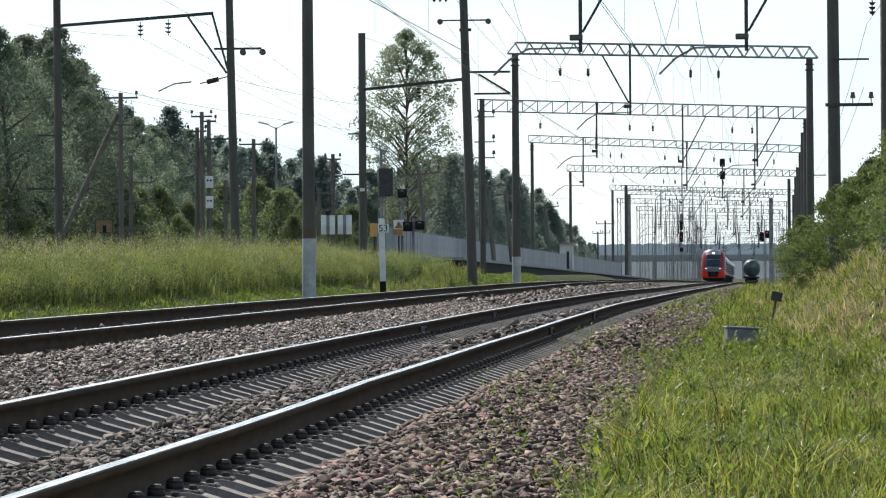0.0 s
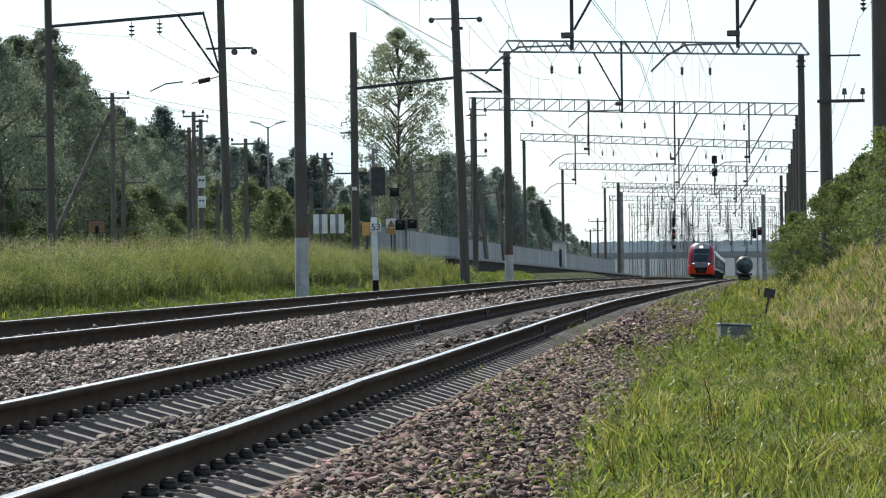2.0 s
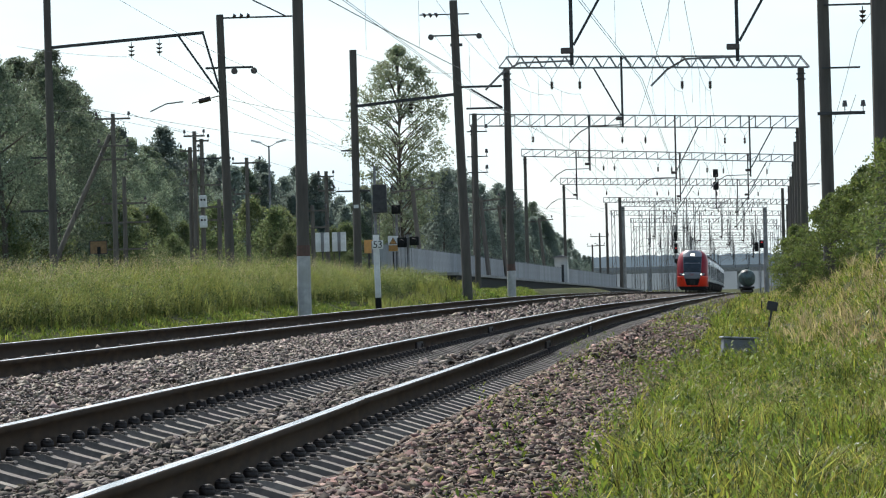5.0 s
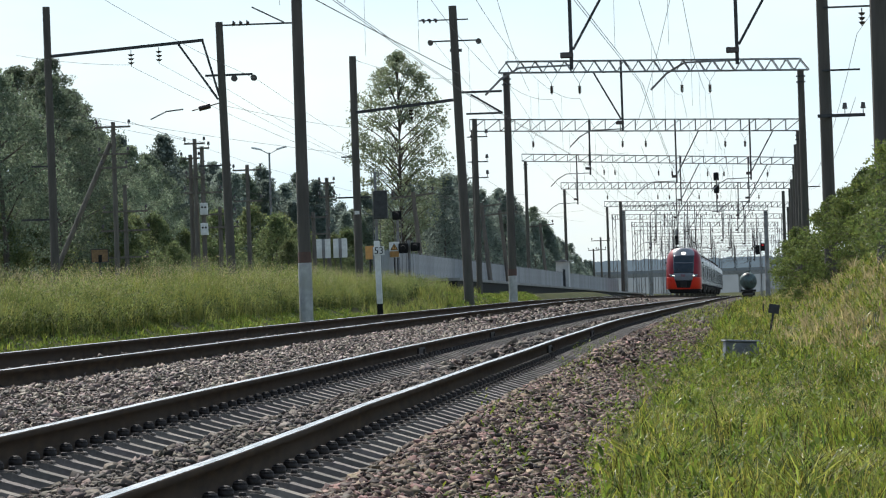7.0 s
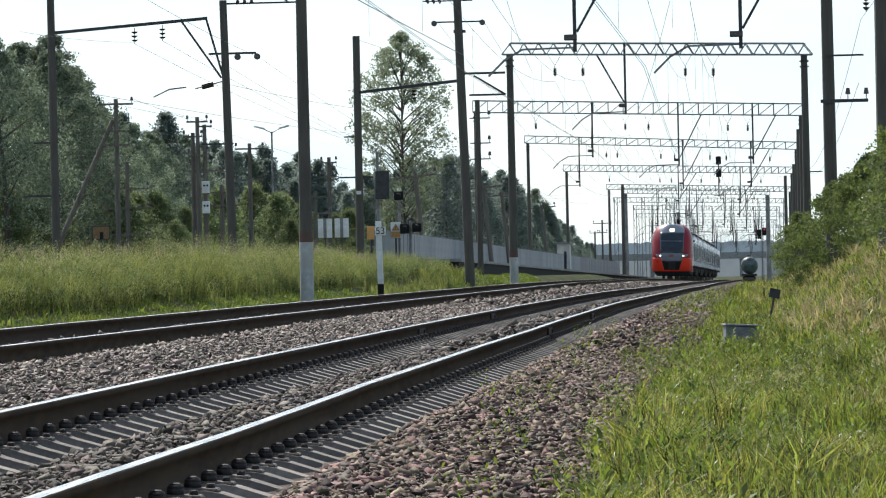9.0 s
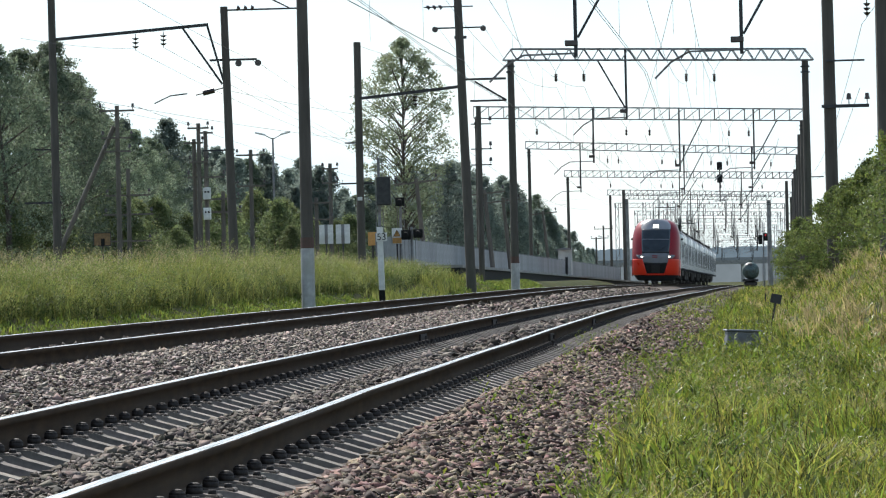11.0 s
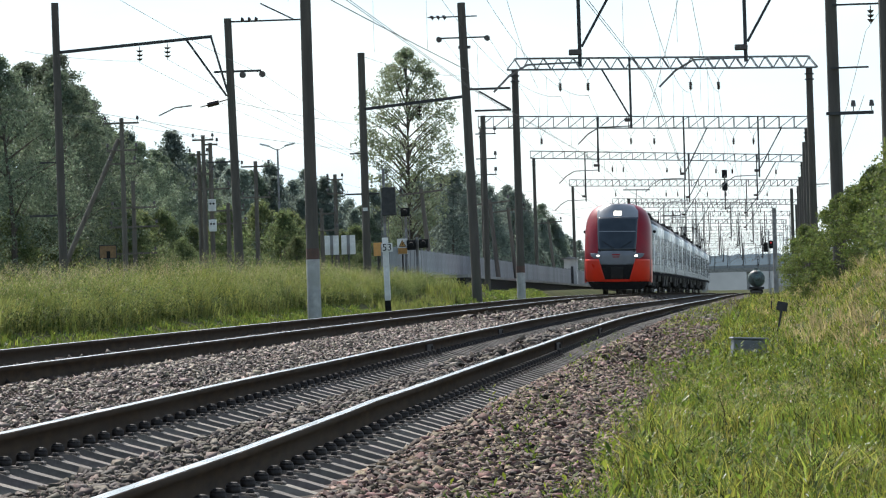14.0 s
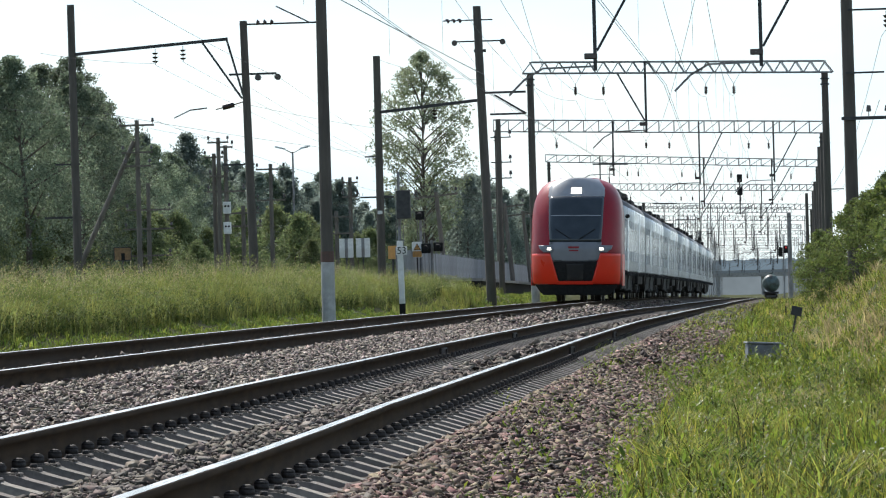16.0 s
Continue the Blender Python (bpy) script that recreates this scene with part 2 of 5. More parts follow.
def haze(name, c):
    """Glowing colour for distant woods, with the pale summer haze painted in."""
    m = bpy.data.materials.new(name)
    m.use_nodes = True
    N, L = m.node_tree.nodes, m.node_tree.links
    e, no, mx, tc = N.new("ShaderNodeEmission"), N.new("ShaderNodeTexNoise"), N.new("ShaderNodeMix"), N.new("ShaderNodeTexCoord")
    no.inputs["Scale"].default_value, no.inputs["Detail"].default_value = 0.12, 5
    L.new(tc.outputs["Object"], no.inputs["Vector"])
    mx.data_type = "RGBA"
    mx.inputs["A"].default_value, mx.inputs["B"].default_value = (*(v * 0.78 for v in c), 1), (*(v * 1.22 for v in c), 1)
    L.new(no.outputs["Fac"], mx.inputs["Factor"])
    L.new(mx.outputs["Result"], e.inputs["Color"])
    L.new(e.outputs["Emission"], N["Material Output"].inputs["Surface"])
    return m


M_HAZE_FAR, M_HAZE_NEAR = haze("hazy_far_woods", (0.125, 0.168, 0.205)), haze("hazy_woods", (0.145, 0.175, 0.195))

# ---- the railway's line: near track axis, far track 4.066 m to its left ----
CANT, GAUGE, SPACING, FAR_UP = 0.026, 0.7975, 4.069, 0.186


def line_x(s):
    if s > 550:
        return 4.565 + 0.01376 * (s - 550)
    if s < 0:
        return -3.5376 + 0.010523 * s
    return -3.5376 + 0.010523 * s + 1.7067e-5 * s * s - 1.7115e-8 * s ** 3


def line_z(s):
    if s > 550:
        return -1.562 - 1.6 * (1 - math.exp(-(s - 550) / 250))
    if s < 0:
        return -0.8285 + 0.0032 * max(s, -90)
    return -0.8285 + 0.0031896 * s - 1.13375e-5 * s * s + 5.6588e-9 * s ** 3


def heading(s):
    return math.atan(line_x(s + 0.5) - line_x(s - 0.5))


# rail height and sideways offsets, fitted to the camera's view: chainage, metres
LEFT_RAIL = [(0, .012), (22, .013), (26, .020), (31, .030), (38, .036), (45, .041), (60, .050), (76, .050), (87, .043), (101, .036), (122, .003), (152, -.065), (199, -.11), (300, -.12), (480, 0)]
RIGHT_RAIL = [(0, -.008), (16, -.009), (20, -.013), (23, -.006), (25.5, .003), (27, .012), (30, .013), (34, .015), (38, .020), (48, .025), (55, .035), (65, .042), (78, .045), (98, -.005),
              (131, -.07), (192, -.17), (300, -.16), (480, 0)]
FAR_LEVEL = [(0, .008), (60, .012), (105, .027), (130, .05), (145, .05), (200, .02), (252, 0), (300, -.04), (357, -.10), (500, -.10), (700, -.05)]
FAR_SHIFT = [(0, 0), (120, 0), (145, -.05), (250, -.10), (357, -.19), (430, -.12), (500, 0)]


def fitted_offset(table, s):
    return float(np.interp(s, [q[0] for q in table], [q[1] for q in table]))


def near_level(s):
    return (fitted_offset(LEFT_RAIL, s) + fitted_offset(RIGHT_RAIL, s)) / 2


def track_pose(s, far=False, up=0.0):
    """Pose of the rail-head plane's middle at chainage s: x to the right, y along the track."""
    slope = math.degrees(math.atan(line_z(s + 0.5) - line_z(s - 0.5)))
    level = FAR_UP + fitted_offset(FAR_LEVEL, s) if far else near_level(s)
    twist = 0.0 if far else (fitted_offset(LEFT_RAIL, s) - fitted_offset(RIGHT_RAIL, s)) / (2 * GAUGE)
    return pose(line_x(s) - (SPACING - fitted_offset(FAR_SHIFT, s) if far else 0), s, line_z(s) + level + up, slope, math.degrees(CANT + twist), -math.degrees(heading(s)))


def smooth(a, b, v):
    t = min(1.0, max(0.0, (v - a) / (b - a)))
    return t * t * (3 - 2 * t)


def bed_z(u, s):
    """Height of the ballast surface at u metres right of the near track's axis."""
    r = line_z(s) - 0.215 - 0.095 * smooth(0.18, 0.46, abs(u)) * (1 - smooth(1.14, 1.36, abs(u)))
    r += 0.035 * smooth(-2.0, -2.9, u)
    near, far = r + near_level(s) - CANT * u, r + FAR_UP + fitted_offset(FAR_LEVEL, s) - CANT * (u + SPACING)
    z = near + (far - near) * smooth(-1.3, -2.8, u)
    if u > 1.5:
        z -= (u - 1.5) * 0.16
    if u < -5.6:
        z -= (-5.6 - u) * 0.35
    return z


def ground_z(x, y):
    u, r = x - line_x(y), line_z(y)
    if -6.3 < u < 2.65:
        return bed_z(u, y) - 0.10
    n = 0.05 * noise.noise((x * 0.6, y * 0.6, 0)) + 0.12 * noise.noise((x * 0.13, y * 0.13, 3))
    if u >= 2.65:
        flat = r - 0.42 + 0.1 * smooth(60, 180, y)
        bank = 1.6 * smooth(4.0, 6.9, u) * smooth(12, 48, y) * (1 - 0.35 * smooth(180, 370, y))
        return flat + bank + n * smooth(2.65, 3.4, u)
    base = r - 0.28
    far = smooth(135, 175, y)
    mound = (-0.02 + 0.36 * smooth(60, 125, y) - 0.48 * far - base) * smooth(-8.0 + 1.6 * far, -11.6 + 3.4 * far, u) * (1 - smooth(270, 330, y))
    return base + mound + 0.6 * smooth(-14, -40, u) + n * smooth(-6.3, -7.2, u)


# ---- mesh helpers ----


def part(name, bm, material, parent=None, label="", smooth_shade=False):
    me = bpy.data.meshes.new(name)
    bm.to_mesh(me)
    bm.free()
    if smooth_shade:
        for p in me.polygons:
            p.use_smooth = True
    me.materials.append(material)
    ob = new(name, me)
    ob.parent = parent
    if label:
        tagged(ob, label)
    return ob


def empty(name, m, label, category, group="", kind=""):
    ob = new(name)
    ob.empty_display_size = 0.2
    ob.matrix_basis = m
    return tagged(ob, label, category, group, kind)


def box(bm, c, size, m=None, bevel=0.0):
    r = bmesh.ops.create_cube(bm, size=1.0, matrix=(m or Matrix()) @ Matrix.LocRotScale(c, None, size))
    if bevel:
        bmesh.ops.bevel(bm, geom=list({e for v in r["verts"] for e in v.link_edges}), offset=bevel, segments=1, affect="EDGES")
    return bm


def boxed(c, size, m=None, bevel=0.0):
    return box(bmesh.new(), c, size, m, bevel)


def rod(bm, a, b, r1, r2=None, seg=6):
    a, b = Vector(a), Vector(b)
    d = b - a
    m = Matrix.Translation((a + b) / 2) @ d.to_track_quat("Z", "Y").to_matrix().to_4x4()
    bmesh.ops.create_cone(bm, cap_ends=True, segments=seg, radius1=r1, radius2=r1 if r2 is None else r2, depth=d.length, matrix=m)
    return bm


def rodded(a, b, r1, r2=None, seg=6):
    return rod(bmesh.new(), a, b, r1, r2, seg)


def bar(bm, a, b, w, h=None):
    """A straight steel section of w by h between two points."""
    a, b = Vector(a), Vector(b)
    d = b - a
    m = Matrix.Translation((a + b) / 2) @ d.to_track_quat("Z", "X").to_matrix().to_4x4()
    bmesh.ops.create_cube(bm, size=1.0, matrix=m @ Matrix.Diagonal((w, h or w, d.length, 1)))
    return bm


def mesh_from(name, verts, faces, material, nverts):
    """A mesh object out of arrays; faces all have nverts corners."""
    me = bpy.data.meshes.new(name)
    verts, faces = np.asarray(verts, np.float32), np.asarray(faces, np.int32)
    me.vertices.add(len(verts))
    me.vertices.foreach_set("co", verts.ravel())
    me.loops.add(faces.size)
    me.loops.foreach_set("vertex_index", faces.ravel())
    me.polygons.add(len(faces))
    me.polygons.foreach_set("loop_start", np.arange(0, faces.size, nverts, dtype=np.int32))
    me.update(calc_edges=True)
    me.materials.append(material)
    return new(name, me)


def wire(points, r=0.008, label="thin dark overhead line wire", name="overhead_wire", group="overhead wires"):
    cu = bpy.data.curves.new(name, "CURVE")
    cu.dimensions, cu.bevel_depth, cu.bevel_resolution = "3D", r, 0
    sp = cu.splines.new("POLY")
    sp.points.add(len(points) - 1)
    for q, p in zip(sp.points, points):
        q.co = (*p, 1)
    cu.materials.append(M_WIRE)
    return tagged(new(name, cu), label, "wire", group)


def sag(a, b, drop, n=12):
    a, b = Vector(a), Vector(b)
    return [a.lerp(b, i / n) - Vector((0, 0, 4 * drop * (i / n) * (1 - i / n))) for i in range(n + 1)]


# ---- ground sheet ----


def ground():
    xs = np.concatenate([-np.geomspace(45, 3500, 22)[::-1], np.arange(-44, -18, 1.0), np.arange(-18, 9, 0.3), np.arange(9, 24, 1.0), np.geomspace(25, 3500, 22)])
    ys = np.concatenate([-np.geomspace(10, 2500, 16)[::-1], np.arange(-9, 2, 1.0), np.arange(2, 200, 1.0), np.arange(200, 600, 10.0), np.geomspace(612, 4600, 22)])
    verts = [(x, y, ground_z(x, y)) for y in ys for x in xs]
    w = len(xs)
    faces = [(j * w + i, j * w + i + 1, (j + 1) * w + i + 1, (j + 1) * w + i) for j in range(len(ys) - 1) for i in range(w - 1)]
    ob = mesh_from("ground", verts, faces, M_SOIL, 4)
    ob.data.shade_smooth()
    tagged(ob, "grassy meadow soil with earth banks beside the railway", "ground", kind="structure")


ground()

BED_U = [-6.35, -5.9, -5.6, -5.0, -4.1, -3.2, -2.6, -2.0, -1.3, -0.6, 0, 0.7, 1.5, 1.9, 2.3, 2.75]


def ballast_bed():
    ss = np.concatenate([np.arange(-30, 200, 1.5), np.arange(200, 1000, 10.0)])
    verts = [(line_x(s) + u, s, bed_z(u, s) + 0.015 * noise.noise((u * 3, s * 3, 1))) for s in ss for u in BED_U]
    w = len(BED_U)
    faces = [(j * w + i, j * w + i + 1, (j + 1) * w + i + 1, (j + 1) * w + i) for j in range(len(ss) - 1) for i in range(w - 1)]
    tagged(mesh_from("ballast_bed", verts, faces, M_BALLAST, 4), "grey-brown crushed stone ballast bed under two tracks", "ballast", kind="structure")


ballast_bed()

# ---- tracks ----
# rail section, 180 mm high, head at z = 0
RAIL = [(-0.0375, -0.004), (-0.030, 0), (0.030, 0), (0.0375, -0.004), (0.0375, -0.038), (0.010, -0.052), (0.009, -0.148), (0.075, -0.168),
        (0.075, -0.18), (-0.075, -0.18), (-0.075, -0.168), (-0.009, -0.148), (-0.010, -0.052), (-0.0375, -0.038)]


def rail_sweep(far, side, section, ss, closed=True):
    verts, faces, w = [], [], len(section)
    for s in ss:
        m = track_pose(s, far)
        wob = 0.003 * noise.noise((s * 0.12, side * 7 + far * 3, 0))
        verts += [m @ Vector((side * GAUGE + a, 0, b + wob)) for a, b in section]
    for j in range(len(ss) - 1):
        for i in range(w if closed else w - 1):
            k = (i + 1) % w
            faces.append((j * w + i, j * w + k, (j + 1) * w + k, (j + 1) * w + i))
    return verts, faces


def sleeper_mesh():
    """Concrete sleeper: high rail seats, waisted middle, sloping ends."""
    bm = bmesh.new()
    half = [(0, -0.085, 0.105), (0.30, -0.07, 0.108), (0.54, -0.012, 0.12), (0.60, 0.010, 0.125), (0.98, 0.010, 0.128), (1.04, 0.0, 0.128), (1.35, -0.085, 0.12)]
    prof = [(-x, z, w) for x, z, w in half[:0:-1]] + half
    rows = []
    for x, z, hw in prof:
        rows.append([bm.verts.new((x, y, zz)) for y, zz in ((-hw - 0.015, -0.22), (-hw, z - 0.09), (-hw * 0.62, z), (hw * 0.62, z), (hw, z - 0.09), (hw + 0.015, -0.22))])
    for a, b in zip(rows, rows[1:]):
        for i in range(5):
            bm.faces.new((a[i], a[i + 1], b[i + 1], b[i]))
    bm.faces.new(rows[0])
    bm.faces.new(rows[-1][::-1])
    bmesh.ops.recalc_face_normals(bm, faces=bm.faces)
    me = bpy.data.meshes.new("sleeper")
    bm.to_mesh(me)
    bm.free()
    me.materials.append(M_SLEEPER)
    return me


def fastening_mesh():
    """Rail clamp: base lug, clip plate and bolt with nut."""
    bm = bmesh.new()
    rod(bm, (0.012, 0, 0.02), (0.012, 0, 0.050), 0.040, 0.041, 12)
    rod(bm, (0.012, 0, 0.050), (0.012, 0, 0.064), 0.041, 0.034, 12)
    rod(bm, (0.012, 0, 0.064), (0.012, 0, 0.074), 0.034, 0.016, 12)
    rod(bm, (0.098, 0, 0.015), (0.098, 0, 0.042), 0.024, 0.02, 6)
    oily = len(bm.faces)
    for f in bm.faces:
        f.smooth = len(f.verts) == 4
    box(bm, (0.055, 0, 0.008), (0.17, 0.12, 0.026), bevel=0.008)
    bm.faces.ensure_lookup_table()
    for f in bm.faces[oily:]:
        f.material_index = 1
    me = bpy.data.meshes.new("rail_fastening")
    bm.to_mesh(me)
    bm.free()
    me.materials.append(M_FAST)
    me.materials.append(M_PLATE)
    return me


SLEEPER_ME, FAST_ME = sleeper_mesh(), fastening_mesh()


def railway_track(far):
    t = empty("railway_track", Matrix(), "broad-gauge track, worn steel rails on concrete sleepers" + (" beside the meadow" if far else " in stone ballast"), "railway track", "tracks", "structure")
    ss = np.concatenate([np.arange(-25, 10, 5.0), np.arange(10, 60, 0.5), np.arange(60, 200, 2.0), np.arange(200, 980, 10.0)])
    for side in (1, -1):
        v, f = rail_sweep(far, side, RAIL, ss)
        r = mesh_from("rail", v, f, M_RAIL, 4)
        r.parent = t
        tagged(r, "rust-brown rail")
        v, f = rail_sweep(far, side, [(-0.031, 0.0012), (0.031, 0.0012)], ss, False)
        h = mesh_from("running_surface", v, f, M_RAILTOP, 4)
        h.parent = r
        for s in () if far else ((49.9, 63.6) if side < 0 else (51.6, 65.2)):
            for k in (-1, 1):
                fp = part("fishplate", box(boxed((k * 0.024, 0, -0.098), (0.028, 0.9, 0.10), None, 0.008), (k * 0.045, 0.2, -0.098), (0.03, 0.05, 0.05)), M_FAST, r, "dark bolted fishplate")
                fp.matrix_basis = track_pose(s) @ Matrix.Translation((side * GAUGE, 0, 0))
        tagged(h, "polished steel running surface")
    pitch, s, n = 0.545, 25.0 if far else 12.5, 0
    while n < 300:
        o = new("sleeper", SLEEPER_ME)
        o.parent = t
        o.matrix_basis = track_pose(s, far, -0.187)
        if not far and s < 50:
            for side in (1, -1):
                for inner in (1, -1):
                    c = new("rail_fastening", FAST_ME)
                    c.parent = o
                    c.matrix_basis = pose(side * GAUGE + inner * 0.085, 0, 0.0, rz=0 if inner > 0 else 180)
        s, n = s + pitch, n + 1
    # farther fastenings, joined
    rest = bmesh.new()
    for i in range(0 if far else 150):
        m = track_pose(50.5 + i * pitch, far, -0.187)
        for x in (-0.90, -0.70, 0.70, 0.90):
            rod(rest, m @ Vector((x, 0, -0.01)), m @ Vector((x, 0, 0.066)), 0.055, 0.03, 7)
    if not far:
        tagged(part("rail_fastening", rest, M_FAST, t), kind="stuff")
    return t


railway_track(False)
railway_track(True)

# ---- loose stones ----


def stones(name, count, region, size, material, seed, label, fine=True):
    """Broken stone lying on the bed; region gives (u, s)."""
    rng = np.random.default_rng(seed)
    bm = bmesh.new()
    bmesh.ops.create_cube(bm, size=1.35)
    bmesh.ops.triangulate(bm, faces=bm.faces)
    if not fine:
        bmesh.ops.delete(bm, geom=bm.verts[:], context="VERTS")
        bmesh.ops.create_cone(bm, cap_ends=False, segments=4, radius1=1.0, radius2=0.0, depth=1.2, matrix=Matrix.Translation((0, 0, 0.5)))
        low = bm.verts.new((0.1, 0.1, -1.0))
        ring = [v for v in bm.verts if abs(v.co.z + 0.1) < 0.01]
        for i in range(4):
            bm.faces.new((ring[i], low, ring[(i + 1) % 4]))
        bm.verts.index_update()
    base = np.array([v.co for v in bm.verts])
    tri = np.array([[v.index for v in f.verts] for f in bm.faces])
    bm.free()
    u, s = region(rng, count)
    nb = len(base)
    sc = size * (0.45 + 1.35 * rng.random((count, 1, 1)) ** 3)
    pts = base[None] * sc * (0.38 + 0.98 * rng.random((count, nb, 1))) * rng.uniform(0.4, 1.4, (count, 1, 3))
    q = rng.normal(size=(count, 4))
    q /= np.linalg.norm(q, axis=1, keepdims=True)
    w, x, y, z = q.T
    R = np.stack([np.stack([1 - 2 * (y * y + z * z), 2 * (x * y - z * w), 2 * (x * z + y * w)], 1), np.stack([2 * (x * y + z * w), 1 - 2 * (x * x + z * z), 2 * (y * z - x * w)], 1),
                  np.stack([2 * (x * z - y * w), 2 * (y * z + x * w), 1 - 2 * (x * x + y * y)], 1)], 1)
    pts = np.einsum("nij,nkj->nki", R, pts) * np.array([1.12, 1.12, 0.78])
    pos = np.array([(line_x(b) + a, b, bed_z(a, b)) for a, b in zip(u, s)])
    pos[:, 2] += size * rng.uniform(-0.1, 0.65, count)
    pts += pos[:, None]
    faces = (tri[None] + (np.arange(count) * nb)[:, None, None]).reshape(-1, 3)
    return tagged(mesh_from(name, pts.reshape(-1, 3), faces, material, 3), label, "ballast", kind="stuff")


def strip(u0, u1, s0, s1, power=1.0):
    """Evenly spread over a stretch; power above 1 crowds the near end."""
    def pick(rng, n):
        return rng.uniform(u0, u1, n), s0 + (s1 - s0) * rng.random(n) ** power
    return pick


SHOULDER, BETWEEN, FOUR_FOOT = "brownish grey crushed granite on the track shoulder", "brownish grey crushed granite between the tracks", "dusty grey crushed granite between the rails"
stones("ballast_stone", 56000, strip(1.16, 2.9, 11, 46), 0.0245, M_STONE, 1, SHOULDER)
stones("ballast_stone", 15000, strip(1.22, 2.7, 45, 105), 0.039, M_STONE, 2, SHOULDER, False)
stones("ballast_stone", 5000, strip(1.3, 2.5, 100, 220), 0.07, M_STONE_GREY, 3, SHOULDER, False)
stones("ballast_stone", 15000, strip(-0.46, 0.50, 15, 45), 0.025, M_STONE_GREY, 4, FOUR_FOOT)
stones("ballast_stone", 7000, strip(-0.5, 0.5, 44, 170), 0.055, M_STONE_GREY, 5, FOUR_FOOT, False)
stones("ballast_stone", 56000, strip(-3.25, -1.12, 18, 85), 0.028, M_STONE_MID, 6, BETWEEN, False)
stones("ballast_stone", 8000, strip(-3.25, -1.12, 82, 220), 0.06, M_STONE_MID, 7, BETWEEN, False)
stones("ballast_stone", 9000, strip(-4.75, -3.4, 30, 130), 0.032, M_STONE_GREY, 8, "dusty grey crushed granite in the far track", False)
stones("ballast_stone", 5000, strip(-6.3, -5.0, 30, 140), 0.052, M_STONE_GREY, 9, "grey crushed granite along the meadow edge", False)

# ---- grass, weeds ----


def blades(name, n, place, height, width, material, seed, label, lean=0.5, category="grass", even=False):
    """Bent tapering grass blades of two lengths of leaf."""
    rng = np.random.default_rng(seed)
    xy = place(rng, n)
    if not even:
        xy = xy[rng.random(len(xy)) < np.array([0.42 + 2.3 * noise.noise((a * 2.6, b * 0.9, 4)) for a, b in xy])]
    n = len(xy)
    # blades stand in tufts
    crowd = 3 if even else 14
    centres = xy[:max(1, len(xy) // crowd)]
    xy = np.repeat(centres, crowd, 0) + rng.normal(size=(len(centres) * crowd, 2)) * np.array([0.05, 0.09]) * (height / 0.3)
    n = len(xy)
    z = np.array([max(ground_z(a, b), bed_z(a - line_x(b), b)) if -6.5 < a - line_x(b) < -5 else ground_z(a, b) for a, b in xy])
    h = height * rng.uniform(0.45, 1.25, n) * (0.85 + 0.75 * np.array([noise.noise((a * 1.1, b * 0.4, seed)) for a, b in xy]))
    ang, turn = rng.uniform(0, 2 * np.pi, n), rng.uniform(0, 2 * np.pi, n)
    bend = lean * h * rng.uniform(0.2, 1.5, n)
    side = np.stack([np.cos(turn), np.sin(turn), np.zeros(n)], 1) * (width * rng.uniform(0.6, 1.3, n))[:, None] / 2
    out = np.stack([np.cos(ang), np.sin(ang), np.zeros(n)], 1) * bend[:, None]
    up = np.array([0, 0, 1.0])
    root = np.column_stack([xy, z - 0.03])
    mid = root + out * 0.3 + up * (h * 0.6)[:, None]
    tip = root + out + up * (h * (1 - 0.18 * lean))[:, None]
    v = np.stack([root - side, root + side, mid - side * 0.8, mid + side * 0.8, tip], 1)
    i = (np.arange(n) * 5)[:, None]
    f = np.concatenate([i + np.array([0, 1, 3]), i + np.array([0, 3, 2]), i + np.array([2, 3, 4])], 0)
    return tagged(mesh_from(name, v.reshape(-1, 3), f, material, 3), label, category, kind="stuff")


def right_verge(s0, s1, u1, power=1.0, u0=2.35):
    def pick(rng, n):
        y = s0 + (s1 - s0) * rng.random(n) ** power
        edge = np.array([line_x(v) + u0 + max(-1.0, 0.42 - 0.0155 * v) + 0.35 * noise.noise((v * 0.25, 5, 0)) + 0.2 * noise.noise((v * 0.9, 9, 0)) for v in y])
        a = rng.random(n)
        x = edge + (u1 - u0) * a
        keep = (rng.random(n) < np.minimum(1, 0.25 + a * 9))
        keep &= ~((np.abs(x - 0.0084 * y) < 0.40) & (y > 54.2) & (y < 57.4))
        return np.stack([x, y], 1)[keep]
    return pick


def left_meadow(s0, s1, u0, u1):
    def pick(rng, n):
        y = rng.uniform(s0, s1, n)
        u = -u0 - (u1 - u0) * rng.random(n) ** 1.3
        return np.stack([np.array([line_x(v) for v in y]) + u, y], 1)
    return pick


VERGE, MEADOW = "lush green grass on the track verge", "tall green meadow grass beside the track"
blades("verge_grass", 110000, right_verge(10, 40, 5.2), 0.24, 0.012, M_GRASS, 11, VERGE, 0.6)
blades("verge_grass", 13000, right_verge(12, 30, 5.2, 1, 2.6), 0.32, 0.010, M_GRASS, 23, "long green grass on the track verge", 0.3)
blades("verge_grass", 90000, right_verge(38, 90, 7.4, 1.2), 0.22, 0.013, M_GRASS, 12, VERGE, 0.6)
blades("verge_grass", 46000, right_verge(85, 240, 8.5, 1.3), 0.32, 0.028, M_GRASS, 13, "green grass on the verge and bank")
blades("dry_grass", 9000, right_verge(10, 44, 5.2, 1, 2.6), 0.30, 0.006, M_DRY, 14, "straw-coloured dry grass stems", 1.3)
blades("dry_grass", 22000, right_verge(34, 190, 8.6, 1.3, 4.5), 0.36, 0.017, M_DRY, 15, "straw-coloured dry grass on the bank", 0.6)
